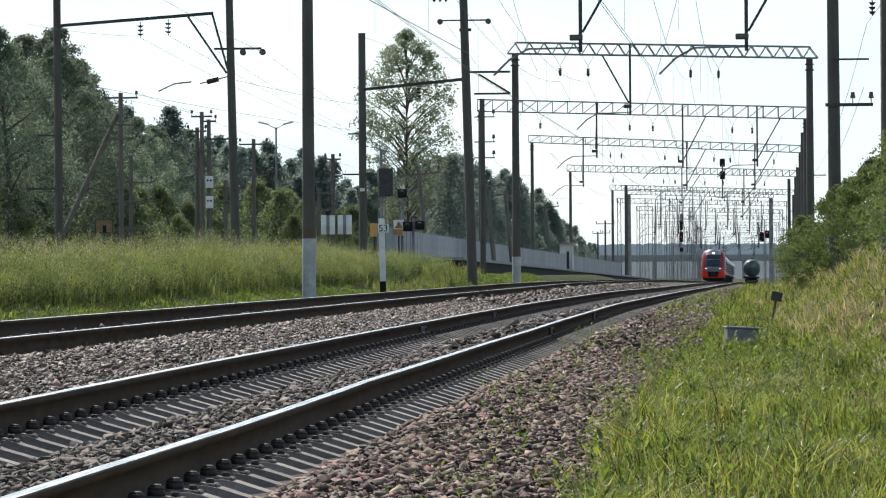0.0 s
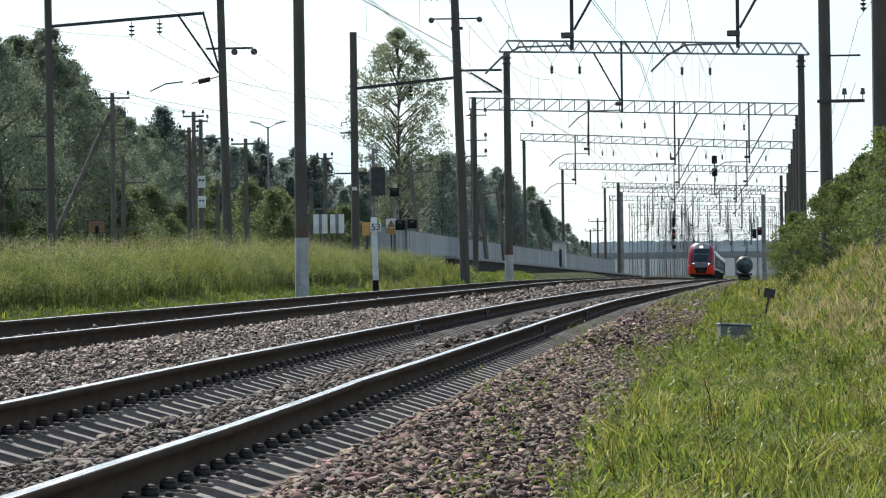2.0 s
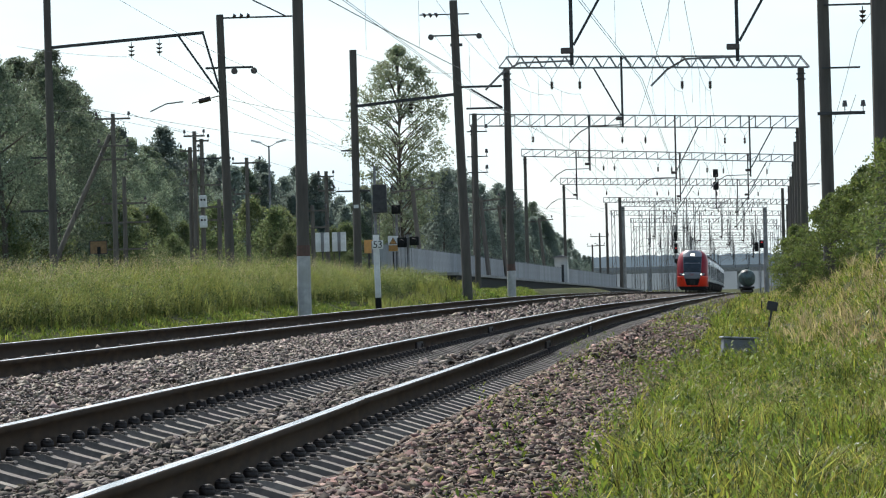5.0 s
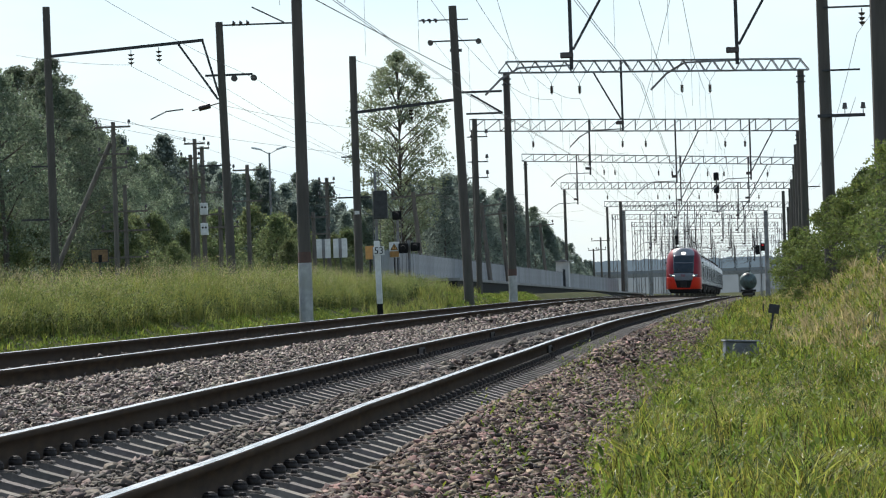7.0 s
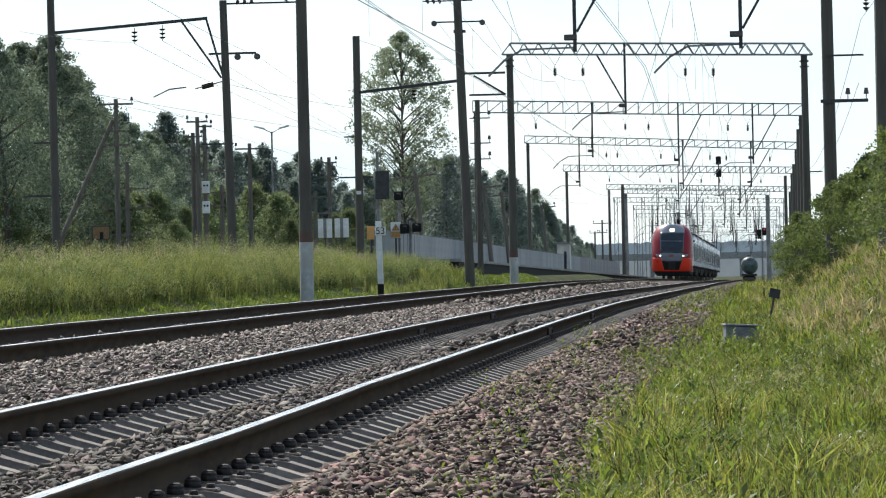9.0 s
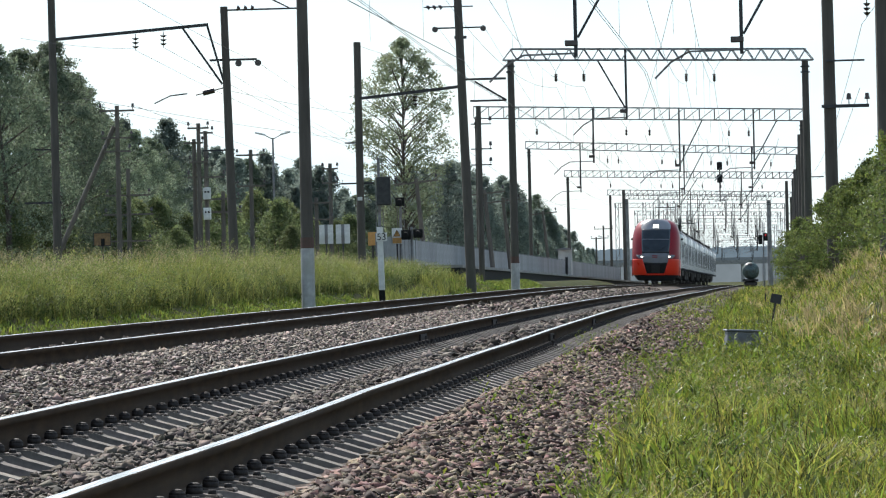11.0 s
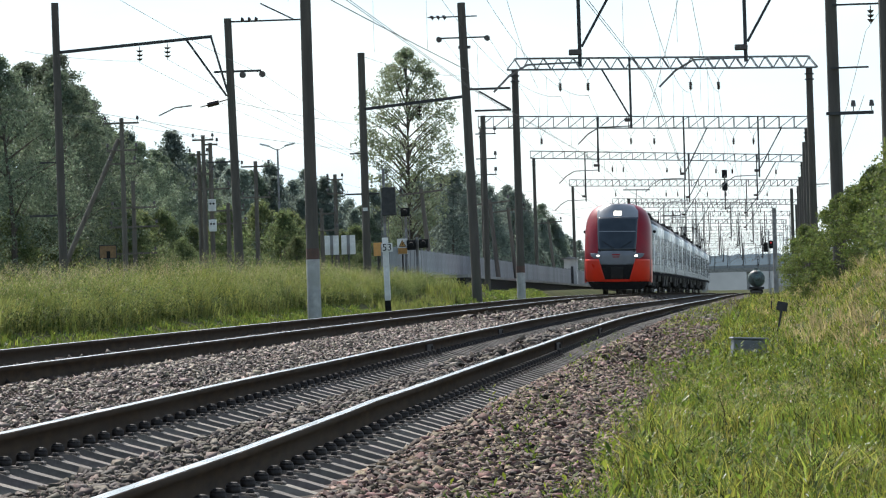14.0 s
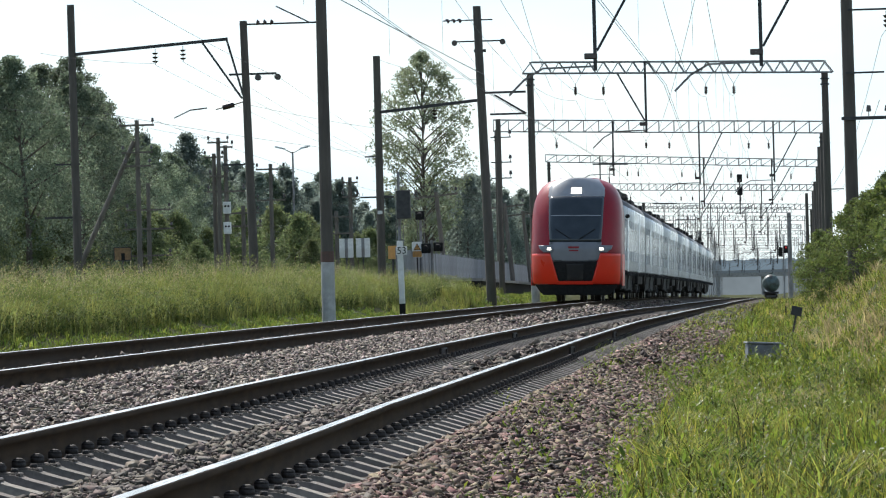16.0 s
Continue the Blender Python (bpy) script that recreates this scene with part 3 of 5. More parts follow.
blades("dry_grass", 13000, right_verge(42, 125, 7.3, 1.2, 5.1), 0.20, 0.012, M_DRY, 42, "straw-brown dead grass on the bank below the bushes", 0.9)
blades("verge_tuft", 2600, right_verge(12, 95, 2.4, 1.2, 1.7), 0.13, 0.008, M_GRASS, 16, "scattered grass tufts in the ballast edge")
blades("meadow_grass", 92000, left_meadow(25, 140, 10.1, 14), 0.54, 0.016, M_MEADOW, 17, MEADOW)
blades("meadow_grass", 13000, left_meadow(125, 168, 8.6, 13), 0.46, 0.024, M_MEADOW, 18, MEADOW)
blades("short_grass", 12000, left_meadow(165, 188, 7.4, 11.5), 0.17, 0.03, M_LAWN, 29, "short grass before the platform")
blades("short_grass", 46000, left_meadow(25, 190, 6.2, 9.7), 0.19, 0.022, M_LAWN, 19, "short green grass along the track")
blades("short_grass", 100000, left_meadow(24, 120, 5.7, 9.65), 0.15, 0.024, M_LAWN, 26, "short green grass along the track", 0.7, even=True)
blades("short_grass", 34000, left_meadow(118, 195, 5.7, 9.2), 0.18, 0.03, M_LAWN, 27, "short green grass along the track", 0.7, even=True)
blades("short_grass", 30000, left_meadow(115, 195, 5.75, 9.0), 0.17, 0.024, M_LAWN, 22, "short green grass along the track")
blades("meadow_grass", 60000, left_meadow(28, 135, 9.8, 10.9), 0.64, 0.016, M_MEADOW, 24, "dense green grass at the meadow edge", 0.35, even=True)
blades("dry_grass", 15000, left_meadow(45, 190, 10.9, 18), 0.74, 0.014, M_DRY, 28, "reddish straw-coloured grass behind the meadow", 0.3)
blades("seed_stems", 22000, left_meadow(25, 170, 9.6, 14), 0.66, 0.010, M_MEADOW, 20, "tall green seeding grass stems", 0.25)
blades("meadow_grass", 18000, left_meadow(30, 270, 13, 34), 0.42, 0.045, M_MEADOW, 21, MEADOW)


def weeds(name, n, place, size, material, seed, label, leaves=14, up=0.3, low=0.2):
    """Leafy plants: each a stem of small pointed leaves."""
    rng = np.random.default_rng(seed)
    V, F = [], []
    for x, y in place(rng, n):
        if up > 0.5 and noise.noise((x * 0.5, y * 0.09, 6)) < -0.28:
            continue
        z, h = ground_z(x, y), up * rng.uniform(0.6, 1.15) * (1 + 0.55 * noise.noise((x * 0.9, y * 0.22, 2)))
        for k in range(leaves):
            a, t = rng.uniform(0, 6.283), rng.uniform(low, 1)
            d, s = np.array([math.cos(a), math.sin(a), rng.uniform(0.2, 1.6)]), np.array([-math.sin(a), math.cos(a), 0])
            L = size * rng.uniform(0.6, 1.4)
            c = np.array([x, y, z + h * t]) + d * (L * 0.15 + 0.12 * up * rng.random())
            i = len(V)
            V += [c, c + d * L * 0.5 + s * L * 0.24, c + d * L - np.array([0, 0, L * 0.25]), c + d * L * 0.5 - s * L * 0.24]
            F.append((i, i + 1, i + 2, i + 3))
    return tagged(mesh_from(name, V, F, material, 4), label, "weeds", kind="stuff")


weeds("clover_weed", 1500, right_verge(11, 48, 5.0, 1, 2.3), 0.022, M_WEED, 38, "small-leaved clover and vetch in the grass", 16, 0.20, 0.25)
weeds("dark_weed", 240, right_verge(11, 60, 5.0, 1, 2.2), 0.030, M_WEED_DARK, 40, "dark glossy thistle-like weeds in the grass", 20, 0.24, 0.1)
weeds("dock_weed", 70, right_verge(11, 50, 4.8, 1, 2.2), 0.055, M_WEED, 41, "yellow-green dock leaves in the grass", 8, 0.24, 0.2)
weeds("broadleaf_weed", 260, right_verge(11, 44, 5.0, 1, 2.3), 0.040, M_WEED, 31, "broad-leaved green weeds among the grass")
weeds("broadleaf_weed", 500, right_verge(40, 140, 8.0, 1.3, 2.4), 0.05, M_WEED, 32, "broad-leaved green weeds among the grass")
weeds("white_flower", 200, right_verge(13, 90, 6.0, 1.2, 2.8), 0.018, M_FLOWER, 33, "small white wild flowers in grass", 3, 0.33)
weeds("meadow_weed", 4200, left_meadow(28, 165, 9.75, 12.5), 0.038, M_HERB, 34, "tall leafy meadow herbs", 28, 0.70, 0.2)
weeds("meadow_weed", 3200, left_meadow(28, 165, 9.6, 11.0), 0.042, M_HERB, 36, "dense leafy herbs along the meadow edge", 32, 0.64, 0.12)
# added dark leaves give the meadow's front foot its shade by colour
weeds("meadow_undergrowth", 2800, left_meadow(28, 150, 9.62, 10.4), 0.045, M_WEED_DARK, 43, "dark leaves standing for shade at the meadow edge", 22, 0.42, 0.02)
weeds("ballast_weed", 80, right_verge(14, 60, 2.1, 1, 1.65), 0.032, M_WEED, 37, "thin green weeds growing from the ballast", 14, 0.30, 0.1)
weeds("meadow_blossom", 5200, left_meadow(28, 165, 9.9, 14), 0.030, M_SEED, 35, "pale straw seed heads and blossom on the meadow", 7, 0.72, 0.78)

# ---- trees and bushes ----


def leaf_cloud(rng, centres, radii, per, size, flat=0.75):
    V, F = [], []
    for c, r in zip(centres, radii):
        d = rng.normal(size=(per, 3))
        d /= np.linalg.norm(d, axis=1, keepdims=True)
        p = np.asarray(c) + d * (r * rng.random((per, 1)) ** 0.45) * np.array([1, 1, flat])
        a = rng.normal(size=(per, 3))
        a /= np.linalg.norm(a, axis=1, keepdims=True)
        b = np.cross(a, rng.normal(size=(per, 3)))
        b /= np.linalg.norm(b, axis=1, keepdims=True)
        L = (size * rng.uniform(0.6, 1.5, per))[:, None]
        V.append(np.stack([p + a * L, p - a * L * 0.7 + b * L * 0.55, p - a * L * 0.7 - b * L * 0.55], 1).reshape(-1, 3))
    V = np.concatenate(V)
    return V, np.arange(len(V)).reshape(-1, 3)


def tree(name, seed, height, crown_from, width, leaf_mat, label, clumps=60, per=55, leaf=0.16, taper=0.5, clump=0.75, group="trees", category="tree", trunk_r=None, limbs=14):
    """Tapered trunk, limbs and a crown of many leaf clumps with gaps."""
    rng = np.random.default_rng(seed)
    t = empty(name, Matrix(), label, category, group)
    bm = bmesh.new()
    trunk_r = trunk_r or height * 0.014
    lean = rng.normal(size=2) * 0.03 * height
    pts = [Vector((lean[0] * q * q, lean[1] * q * q, height * 0.96 * q - 0.3)) for q in (0, 0.25, 0.5, 0.75, 1)]
    for k in range(4):
        rod(bm, pts[k], pts[k + 1], trunk_r * (1 - 0.24 * k), trunk_r * (1 - 0.24 * (k + 1)) + 0.01, 7)
    cs, rs = [], []
    z0 = height * crown_from
    for k in range(clumps):
        q = rng.random() ** 0.8
        env = (math.sin(math.pi * min(1, 0.12 + 0.88 * q) ** taper)) ** 0.8 if taper > 0 else (1 - q * 0.92)
        a = rng.uniform(0, 6.283)
        rad = width / 2 * max(0.08, env) * rng.uniform(0.25, 1.0) ** 0.6
        cs.append((lean[0] * q + rad * math.cos(a), lean[1] * q + rad * math.sin(a), z0 + (height - z0) * q * 0.96))
        rs.append(clump * rng.uniform(0.6, 1.25) * (0.6 + 0.5 * env))
    for k in range(0, clumps, max(1, clumps // limbs)):
        c = Vector(cs[k])
        q = min(0.95, max(0.08, (c.z - 0.25 * math.hypot(c.x, c.y) - height * 0.06) / height))
        root = Vector((lean[0] * q * q, lean[1] * q * q, height * 0.96 * q))
        rod(bm, root, root.lerp(c, 0.55) + Vector((0, 0, 0.12)), trunk_r * 0.36, trunk_r * 0.2, 5)
        rod(bm, root.lerp(c, 0.55) + Vector((0, 0, 0.12)), c, trunk_r * 0.2, 0.012, 5)
    part("trunk", bm, M_BARK, t, "grey-brown trunk and limbs")
    V, F = leaf_cloud(rng, cs, rs, per, leaf)
    cr = mesh_from("crown", V, F, leaf_mat, 3)
    cr.parent = t
    return t


def at(x, y, turn=0.0, up=0.0, size=1.0):
    return pose(x, y, ground_z(x, y) + up, 0, 0, turn) @ Matrix.Scale(size, 4)


def sight(l, d):
    """Plan point d metres along the mean line of sight and l metres to its right."""
    return 0.99758 * l - 0.06958 * d, 0.06958 * l + 0.99758 * d


def put(ob, m):
    """A copy at a pose that may carry a size."""
    c = copy_thing(ob, Matrix.LocRotScale(m.translation, m.to_quaternion(), None))
    c.scale = m.to_scale()
    return c


def forest():
    rng = np.random.default_rng(77)
    broad = [tree("broadleaf_tree", 100 + i, 15, 0.10, 9.5, M_LEAF, "tall dense broadleaf tree at the forest edge", 260, 105, 0.088, 0.8, 0.86) for i in range(3)]
    pine = [tree("pine_tree", 110 + i, 16, 0.10, 6.6, M_LEAF_HAZED, "tall pine in the forest, foliage paled for haze", 150, 62, 0.15, 0.6, 1.2) for i in range(2)]
    young = [tree("young_tree", 120 + i, 6, 0.04, 5.0, M_LEAF_YOUNG, "young bushy yellow-green tree before the forest", 90, 100, 0.075, 0.5, 0.75) for i in range(2)]
    used = set()

    def plant(kinds, az, dist, size):
        k = kinds[rng.integers(len(kinds))]
        a = math.radians(az + 12)
        x, y = sight(dist * math.sin(a), 3.05 * dist * math.cos(a))
        m = at(x, y, rng.uniform(0, 360), 0, size)
        if k not in used:
            used.add(k)
            k.matrix_basis = m
        else:
            put(k, m)

    # the edge of the wood: bearing from the camera, distance, height against the model's
    for az, d, s in [(-33.5, 74, 0.94), (-32.2, 80, 1.0), (-31, 72, 0.9), (-29.8, 78, 0.98), (-28.8, 75, 0.88), (-27.7, 84, 0.92), (-30.5, 90, 1.1), (-33, 95, 1.2),
                     (-26.4, 88, 0.72), (-25.6, 96, 0.78), (-24.7, 102, 0.82)]:
        plant(broad, az, d, s)
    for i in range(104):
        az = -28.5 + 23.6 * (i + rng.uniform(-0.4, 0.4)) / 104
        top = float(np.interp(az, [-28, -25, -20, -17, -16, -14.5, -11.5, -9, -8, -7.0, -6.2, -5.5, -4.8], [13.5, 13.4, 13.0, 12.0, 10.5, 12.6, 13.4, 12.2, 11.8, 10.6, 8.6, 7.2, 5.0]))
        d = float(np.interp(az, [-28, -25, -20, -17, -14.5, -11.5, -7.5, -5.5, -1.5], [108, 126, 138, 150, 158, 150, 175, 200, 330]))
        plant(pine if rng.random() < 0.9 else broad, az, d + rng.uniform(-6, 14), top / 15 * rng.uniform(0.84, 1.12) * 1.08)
    for i in range(72):
        az = -34 + 18.5 * (i + rng.uniform(-0.6, 0.6)) / 72
        plant(young, az, rng.uniform(66, 90) + (az + 34) * 1.2, rng.uniform(0.4, 1.15))


forest()

p = tree("poplar_tree", 131, 14.4, 0.08, 5.9, M_LEAF_POPLAR, "tall slender open-crowned poplar with silvery leaves", 430, 46, 0.08, 1.6, 0.5, group="", limbs=90, trunk_r=0.13)
p.matrix_basis = at(-16.95, 214.3)

bush_a = tree("bush", 141, 3.0, 0.03, 3.2, M_LEAF_BUSH, "leafy green bush on the railway bank", 90, 110, 0.048, 0.7, 0.36, "bushes", "bush", 0.03, 24)
bush_a.matrix_basis = at(3.5, 101, 0, 0, 0.75)
bush_b = tree("bush", 142, 2.6, 0.03, 2.4, M_LEAF_BUSH, "light green willow bush beside a pole", 80, 75, 0.032, 0.75, 0.28, "bushes", "bush", 0.025, 24)
bush_b.matrix_basis = at(2.95, 52, 0, 0, 0.84)
for x, y, turn, s in [(2.95, 112, 50, 0.62), (3.95, 95, 120, 0.7), (4.3, 120, 200, 0.8), (4.6, 104, 20, 0.85), (4.1, 84, 300, 0.6), (3.5, 138, 77, 0.75)]:
    put(bush_a, at(x, y, turn, 0, s))
for x, y, turn, s in [(2.75, 44, 90, 0.8), (3.5, 62, 210, 0.78), (2.5, 38, 10, 0.5)]:
    put(bush_b, at(x, y, turn, 0, s))

# ---- poles, gantries ----


def disc_string(bm, top, length=0.55, r=0.11, n=3):
    """A hanging insulator string."""
    x, y, z = top
    rod(bm, (x, y, z), (x, y, z - length), 0.018, seg=5)
    for k in range(n):
        zz = z - length * (0.25 + 0.5 * k / max(1, n - 1))
        rod(bm, (x, y, zz), (x, y, zz - 0.075), r, r * 0.45, 8)
    return bm


def insulator(top, parent, length=0.55, r=0.11, n=3):
    return part("insulator", disc_string(bmesh.new(), top, length, r, n), M_GLASSINS, parent, "brown porcelain insulator string")


def pin_insulator(p, parent):
    x, y, z = p
    bm = rodded((x, y, z), (x, y, z + 0.16), 0.014, seg=5)
    rod(bm, (x, y, z + 0.13), (x, y, z + 0.30), 0.075, 0.05, 8)
    return part("insulator", bm, M_GLASSINS, parent)


def pole_shaft(h, r0, r1, parent, x=0.0, y=0.0, z=0.0, lean=0.0, material=None, base=-1.0):
    return part("shaft", rodded((x, y, z + base), (x + lean, y, z + h), r0, r1, 12), material or M_POLE, parent, smooth_shade=False)


def mast(x, y, z, h, r0=0.20, r1=0.145, lean=0.0, label="dark weathered concrete catenary mast", whitewash=0.0, turn=0.0):
    m = empty("catenary_mast", pose(x, y, z, 0, 0, turn), label, "mast", "catenary masts")
    pole_shaft(h, r0, r1, m, lean=lean)
    if whitewash:
        part("whitewash", rodded((0, 0, -0.6), (lean * whitewash / h, 0, whitewash), r0 + 0.006, r0 + 0.002, 12), M_WHITEWASH, m, "whitewashed foot")
        part("red_band", rodded((lean * whitewash / h, 0, whitewash), (lean * whitewash / h, 0, whitewash + 0.45), r0 + 0.004, r0 - 0.002, 12), M_REDBAND, m, "faded red band")
    return m


def crossarm(m, z, x0, x1, y=0.0, s=0.09, pins=()):
    a = part("crossarm", bar(bmesh.new(), (x0, y, z), (x1, y, z), s, s), M_DARKSTEEL, m, "dark steel crossarm")
    for px in pins:
        pin_insulator((px, y, z + s / 2), m)
    return a


def truss(name, L, R, depth, width, m, bays, detailed=True, tips=True, upright=False):
    """Lattice beam: two faces of chords and zigzag braces; L and R on the bottom chord's axis."""
    L, R = Vector(L), Vector(R)
    d = (R - L).normalized()
    n = Vector((-d.y, d.x, 0)) * (width / 2)
    up = Vector((0, 0, depth))
    cut = d * (depth * 0.8 if tips and not upright else 0)
    whole = bmesh.new()
    for k in (1, -1):
        part("bottom_chord", bar(bmesh.new(), L + n * k, R + n * k, 0.055), M_STEEL, m)
        part("top_chord", bar(bmesh.new(), L + n * k + up + cut, R + n * k + up - cut, 0.055), M_STEEL, m)
        ends = [(L + n * k, L + n * k + up + cut), (R + n * k, R + n * k + up - cut)]
        for i in range(bays):
            a, b = L.lerp(R, (i + 0.02) / bays), L.lerp(R, (i + 0.5) / bays)
            c = L.lerp(R, (i + 0.98) / bays)
            if upright:
                # posts with one rising diagonal in each bay
                ends.append((a + n * k, c + n * k + up))
                if i:
                    ends.append((L.lerp(R, i / bays) + n * k, L.lerp(R, i / bays) + n * k + up))
                continue
            if i:
                ends.append((a + n * k, b + n * k + up))
            if i < bays - 1:
                ends.append((c + n * k, b + n * k + up))
        for a, b in ends:
            if detailed and k == 1:
                part("brace", bar(bmesh.new(), a, b, 0.036), M_STEEL, m)
            else:
                bar(whole, a, b, 0.045)
    for i in range(1, bays):
        a = L.lerp(R, i / bays)
        bar(whole, a + n, a - n, 0.04)
        bar(whole, a + n + up, a - n + up, 0.04)
    tagged(part("bracing", whole, M_STEEL, m), kind="stuff")


def gantry(Lp, Rp, beamL, beamR, depth, label, bays=22, detailed=True, r=0.19, hang=(), feet=0.0, post_mat=None, lattice=False, mids=(), strings=(), shared=False, upright=True):
    """A portal over the tracks: two posts, a lattice beam, hanging posts with arms and insulators."""
    g = empty("catenary_gantry", Matrix(), label, "gantry", "catenary gantries")
    for P, top in ((Lp, beamL),) if shared else ((Lp, beamL), (Rp, beamR)):
        if lattice:
            lattice_post(P, top[2] + depth, g)
        else:
            part("post", rodded((P[0], P[1], P[2] - 1), (P[0], P[1], top[2] - 0.02), r, r * 0.78, 12), post_mat or M_POLE, g, "dark concrete post")
            for k in (0.25, 0.5):
                part("collar", rodded((P[0], P[1], top[2] - k - 0.06), (P[0], P[1], top[2] - k), r * 0.78 + 0.06, seg=12), M_DARKSTEEL, g, "steel collar")
    for x in mids:
        lattice_post((x, Lp[1] + 0.5, Lp[2]), beamL[2] + depth, g)
    if feet:
        part("whitewash", rodded((Lp[0], Lp[1], Lp[2] - 0.5), (Lp[0], Lp[1], Lp[2] + feet), r + 0.006, r + 0.003, 12), M_WHITEWASH, g, "whitewashed foot")
        part("red_band", rodded((Lp[0], Lp[1], Lp[2] + feet), (Lp[0], Lp[1], Lp[2] + feet + 0.3), r + 0.004, r, 12), M_REDBAND, g, "faded red band")
    truss("beam", beamL, beamR, depth, 0.5, g, bays, detailed, True, upright)
    L, R = Vector(beamL), Vector(beamR)
    for f, low, strut in hang:
        a = L.lerp(R, f)
        b = Vector((a.x, a.y, low))
        part("hanging_post", bar(bmesh.new(), a + Vector((0, 0, depth)), b, 0.10), M_DARKSTEEL, g, "dark steel hanging post")
        part("strut", bar(bmesh.new(), L.lerp(R, f + strut), b + Vector((0.06 if strut > 0 else -0.06, 0, 0.55)), 0.07), M_DARKSTEEL, g)
        bm = bar(bmesh.new(), b + Vector((0, 0, 0.12)), b + Vector((-1.45, 0, 0.1)), 0.05)
        bar(bm, b + Vector((-1.45, 0, 0.1)), b + Vector((-1.95, 0, -0.18)), 0.055)
        bar(bm, b + Vector((-1.95, 0, -0.18)), b + Vector((-2.4, 0, -0.62)), 0.055)
        part("registration_arm", bm, M_STEEL, g, "curved steel registration arm")
        part("bracket_box", boxed(b + Vector((-0.12, 0, 0.4)), (0.36, 0.2, 0.16), None, 0.02), M_GLASSINS, g)
    for f in strings:
        a = L.lerp(R, f)
        bm = bmesh.new()
        for k in (-0.3, 0.3):
            bar(bm, a + Vector((k, 0, 0)), a + Vector((0, 0, -0.5)), 0.016)
        disc_string(bm, a + Vector((0, 0, -0.5)), 0.5, 0.09, 4)
        part("insulator", bm, M_GLASSINS, g, "brown insulator on a forked hanger")
    return g


def lattice_post(P, top, g):
    x, y, z = P
    bm = bmesh.new()
    for sx in (-1, 1):
        for sy in (-1, 1):
            bar(bm, (x + 0.3 * sx, y + 0.3 * sy, z - 0.8), (x + 0.2 * sx, y + 0.2 * sy, top), 0.06)
    n = 9
    for i in range(n):
        a, b = z + (top - z) * i / n, z + (top - z) * (i + 1) / n
        k = 1 if i % 2 else -1
        for sy in (-0.25, 0.25):
            bar(bm, (x - 0.27 * k, y + sy, a), (x + 0.27 * k, y + sy, b), 0.04)
        bar(bm, (x - 0.25, y + 0.25 * k, a), (x - 0.25, y - 0.25 * k, b), 0.04)
    part("lattice_post", bm, M_STEEL, g, "galvanised lattice post")


# the portal over the foreground, whose beam passes overhead
gantry((-10.98, 104.5, -0.45), (3.47, 105.5, 0.4), (-10.99, 104.5, 9.3), (3.47, 105.5, 9.3), 0.5, "catenary gantry of concrete posts with whitewashed foot", 24, True, 0.185,
       hang=((0.519, 6.08, 0.11), (0.834, 6.08, 0.11)), feet=1.45, shared=True, upright=False)
gantry((-8.61, 170.8, -0.35), (4.55, 171.7, 0.6), (-8.95, 170.7, 9.85), (4.92, 171.7, 9.55), 0.50, "lattice-beam catenary gantry on dark concrete posts", 21, True, 0.19,
       hang=((0.395, 7.05, -0.09),), feet=1.1, strings=(0.17, 0.26, 0.59, 0.68), upright=False)
gantry((-13.6, 228.5, -0.3), (5.85, 229.9, 0.6), (-13.8, 228.5, 9.75), (6.0, 229.9, 9.15), 0.70, "long lattice-beam catenary gantry over the station throat", 22, True, 0.19,
       hang=((0.62, 6.25, 0.07), (0.845, 6.3, 0.07), (0.36, 6.9, 0.0)), strings=(0.12, 0.19, 0.46, 0.53, 0.77, 0.83))
gantry((-13.5, 292.7, -0.2), (7.03, 294.1, 0.3), (-13.75, 292.7, 10.05), (7.1, 294.2, 9.12), 0.55, "lattice-beam catenary gantry over four tracks", 24, True, 0.15,
       hang=((0.58, 6.3, 0.07), (0.83, 6.3, 0.07), (0.2, 6.6, 0.0)), strings=(0.3, 0.34, 0.5, 0.55, 0.68, 0.74, 0.9))
gantry((-13.0, 359.9, -0.5), (8.19, 361.4, 0.2), (-13.3, 359.9, 9.6), (8.3, 361.4, 8.95), 0.6, "lattice-beam catenary gantry over four tracks", 32, False, 0.16,
       hang=((0.5, 6.2, 0.08), (0.77, 6.2, 0.08)), strings=(0.2, 0.42, 0.47, 0.6, 0.68, 0.86))
gantry((-11.1, 442.2, -0.7), (9.78, 443.7, 0), (-11.4, 442.2, 9.58), (9.9, 443.7, 8.85), 0.6, "lattice-beam catenary gantry over four tracks", 32, False, 0.17,
       hang=((0.45, 6.0, 0.08), (0.72, 6.0, 0.08)), strings=(0.3, 0.36, 0.55, 0.62, 0.8))
_rng = random.Random(5)
for k, (s, xl, xr) in enumerate([(474, -9.9, 7.7), (530, -12.4, 11.0), (598, -11, 11.3), (677, -12, 13.5), (762, -11, 13.6), (860, -12, 16.5), (970, -11, 16), (1098, -12, 19), (1250, -12, 20), (1433, -14, 24)]):
    zb = line_z(s) - 0.4
    gantry((xl, s, zb), (xr, s + 1, zb), (xl - 0.3, s, 9.6 + 0.2 * _rng.random()), (xr + 0.3, s + 1, 9.0 + 0.2 * _rng.random()), 0.65, "distant lattice-beam catenary gantry in the station", 30, False, 0.32,
           hang=tuple((f + 0.04 * _rng.random(), 4.6 + _rng.random(), 0.012) for f in (0.2, 0.35, 0.5, 0.65, 0.8)), strings=(0.3, 0.36, 0.55, 0.62, 0.75, 0.8), lattice=k != 0, post_mat=M_PLATFORM, mids=() if k == 0 else (-8.6, -5.2, -2.4))

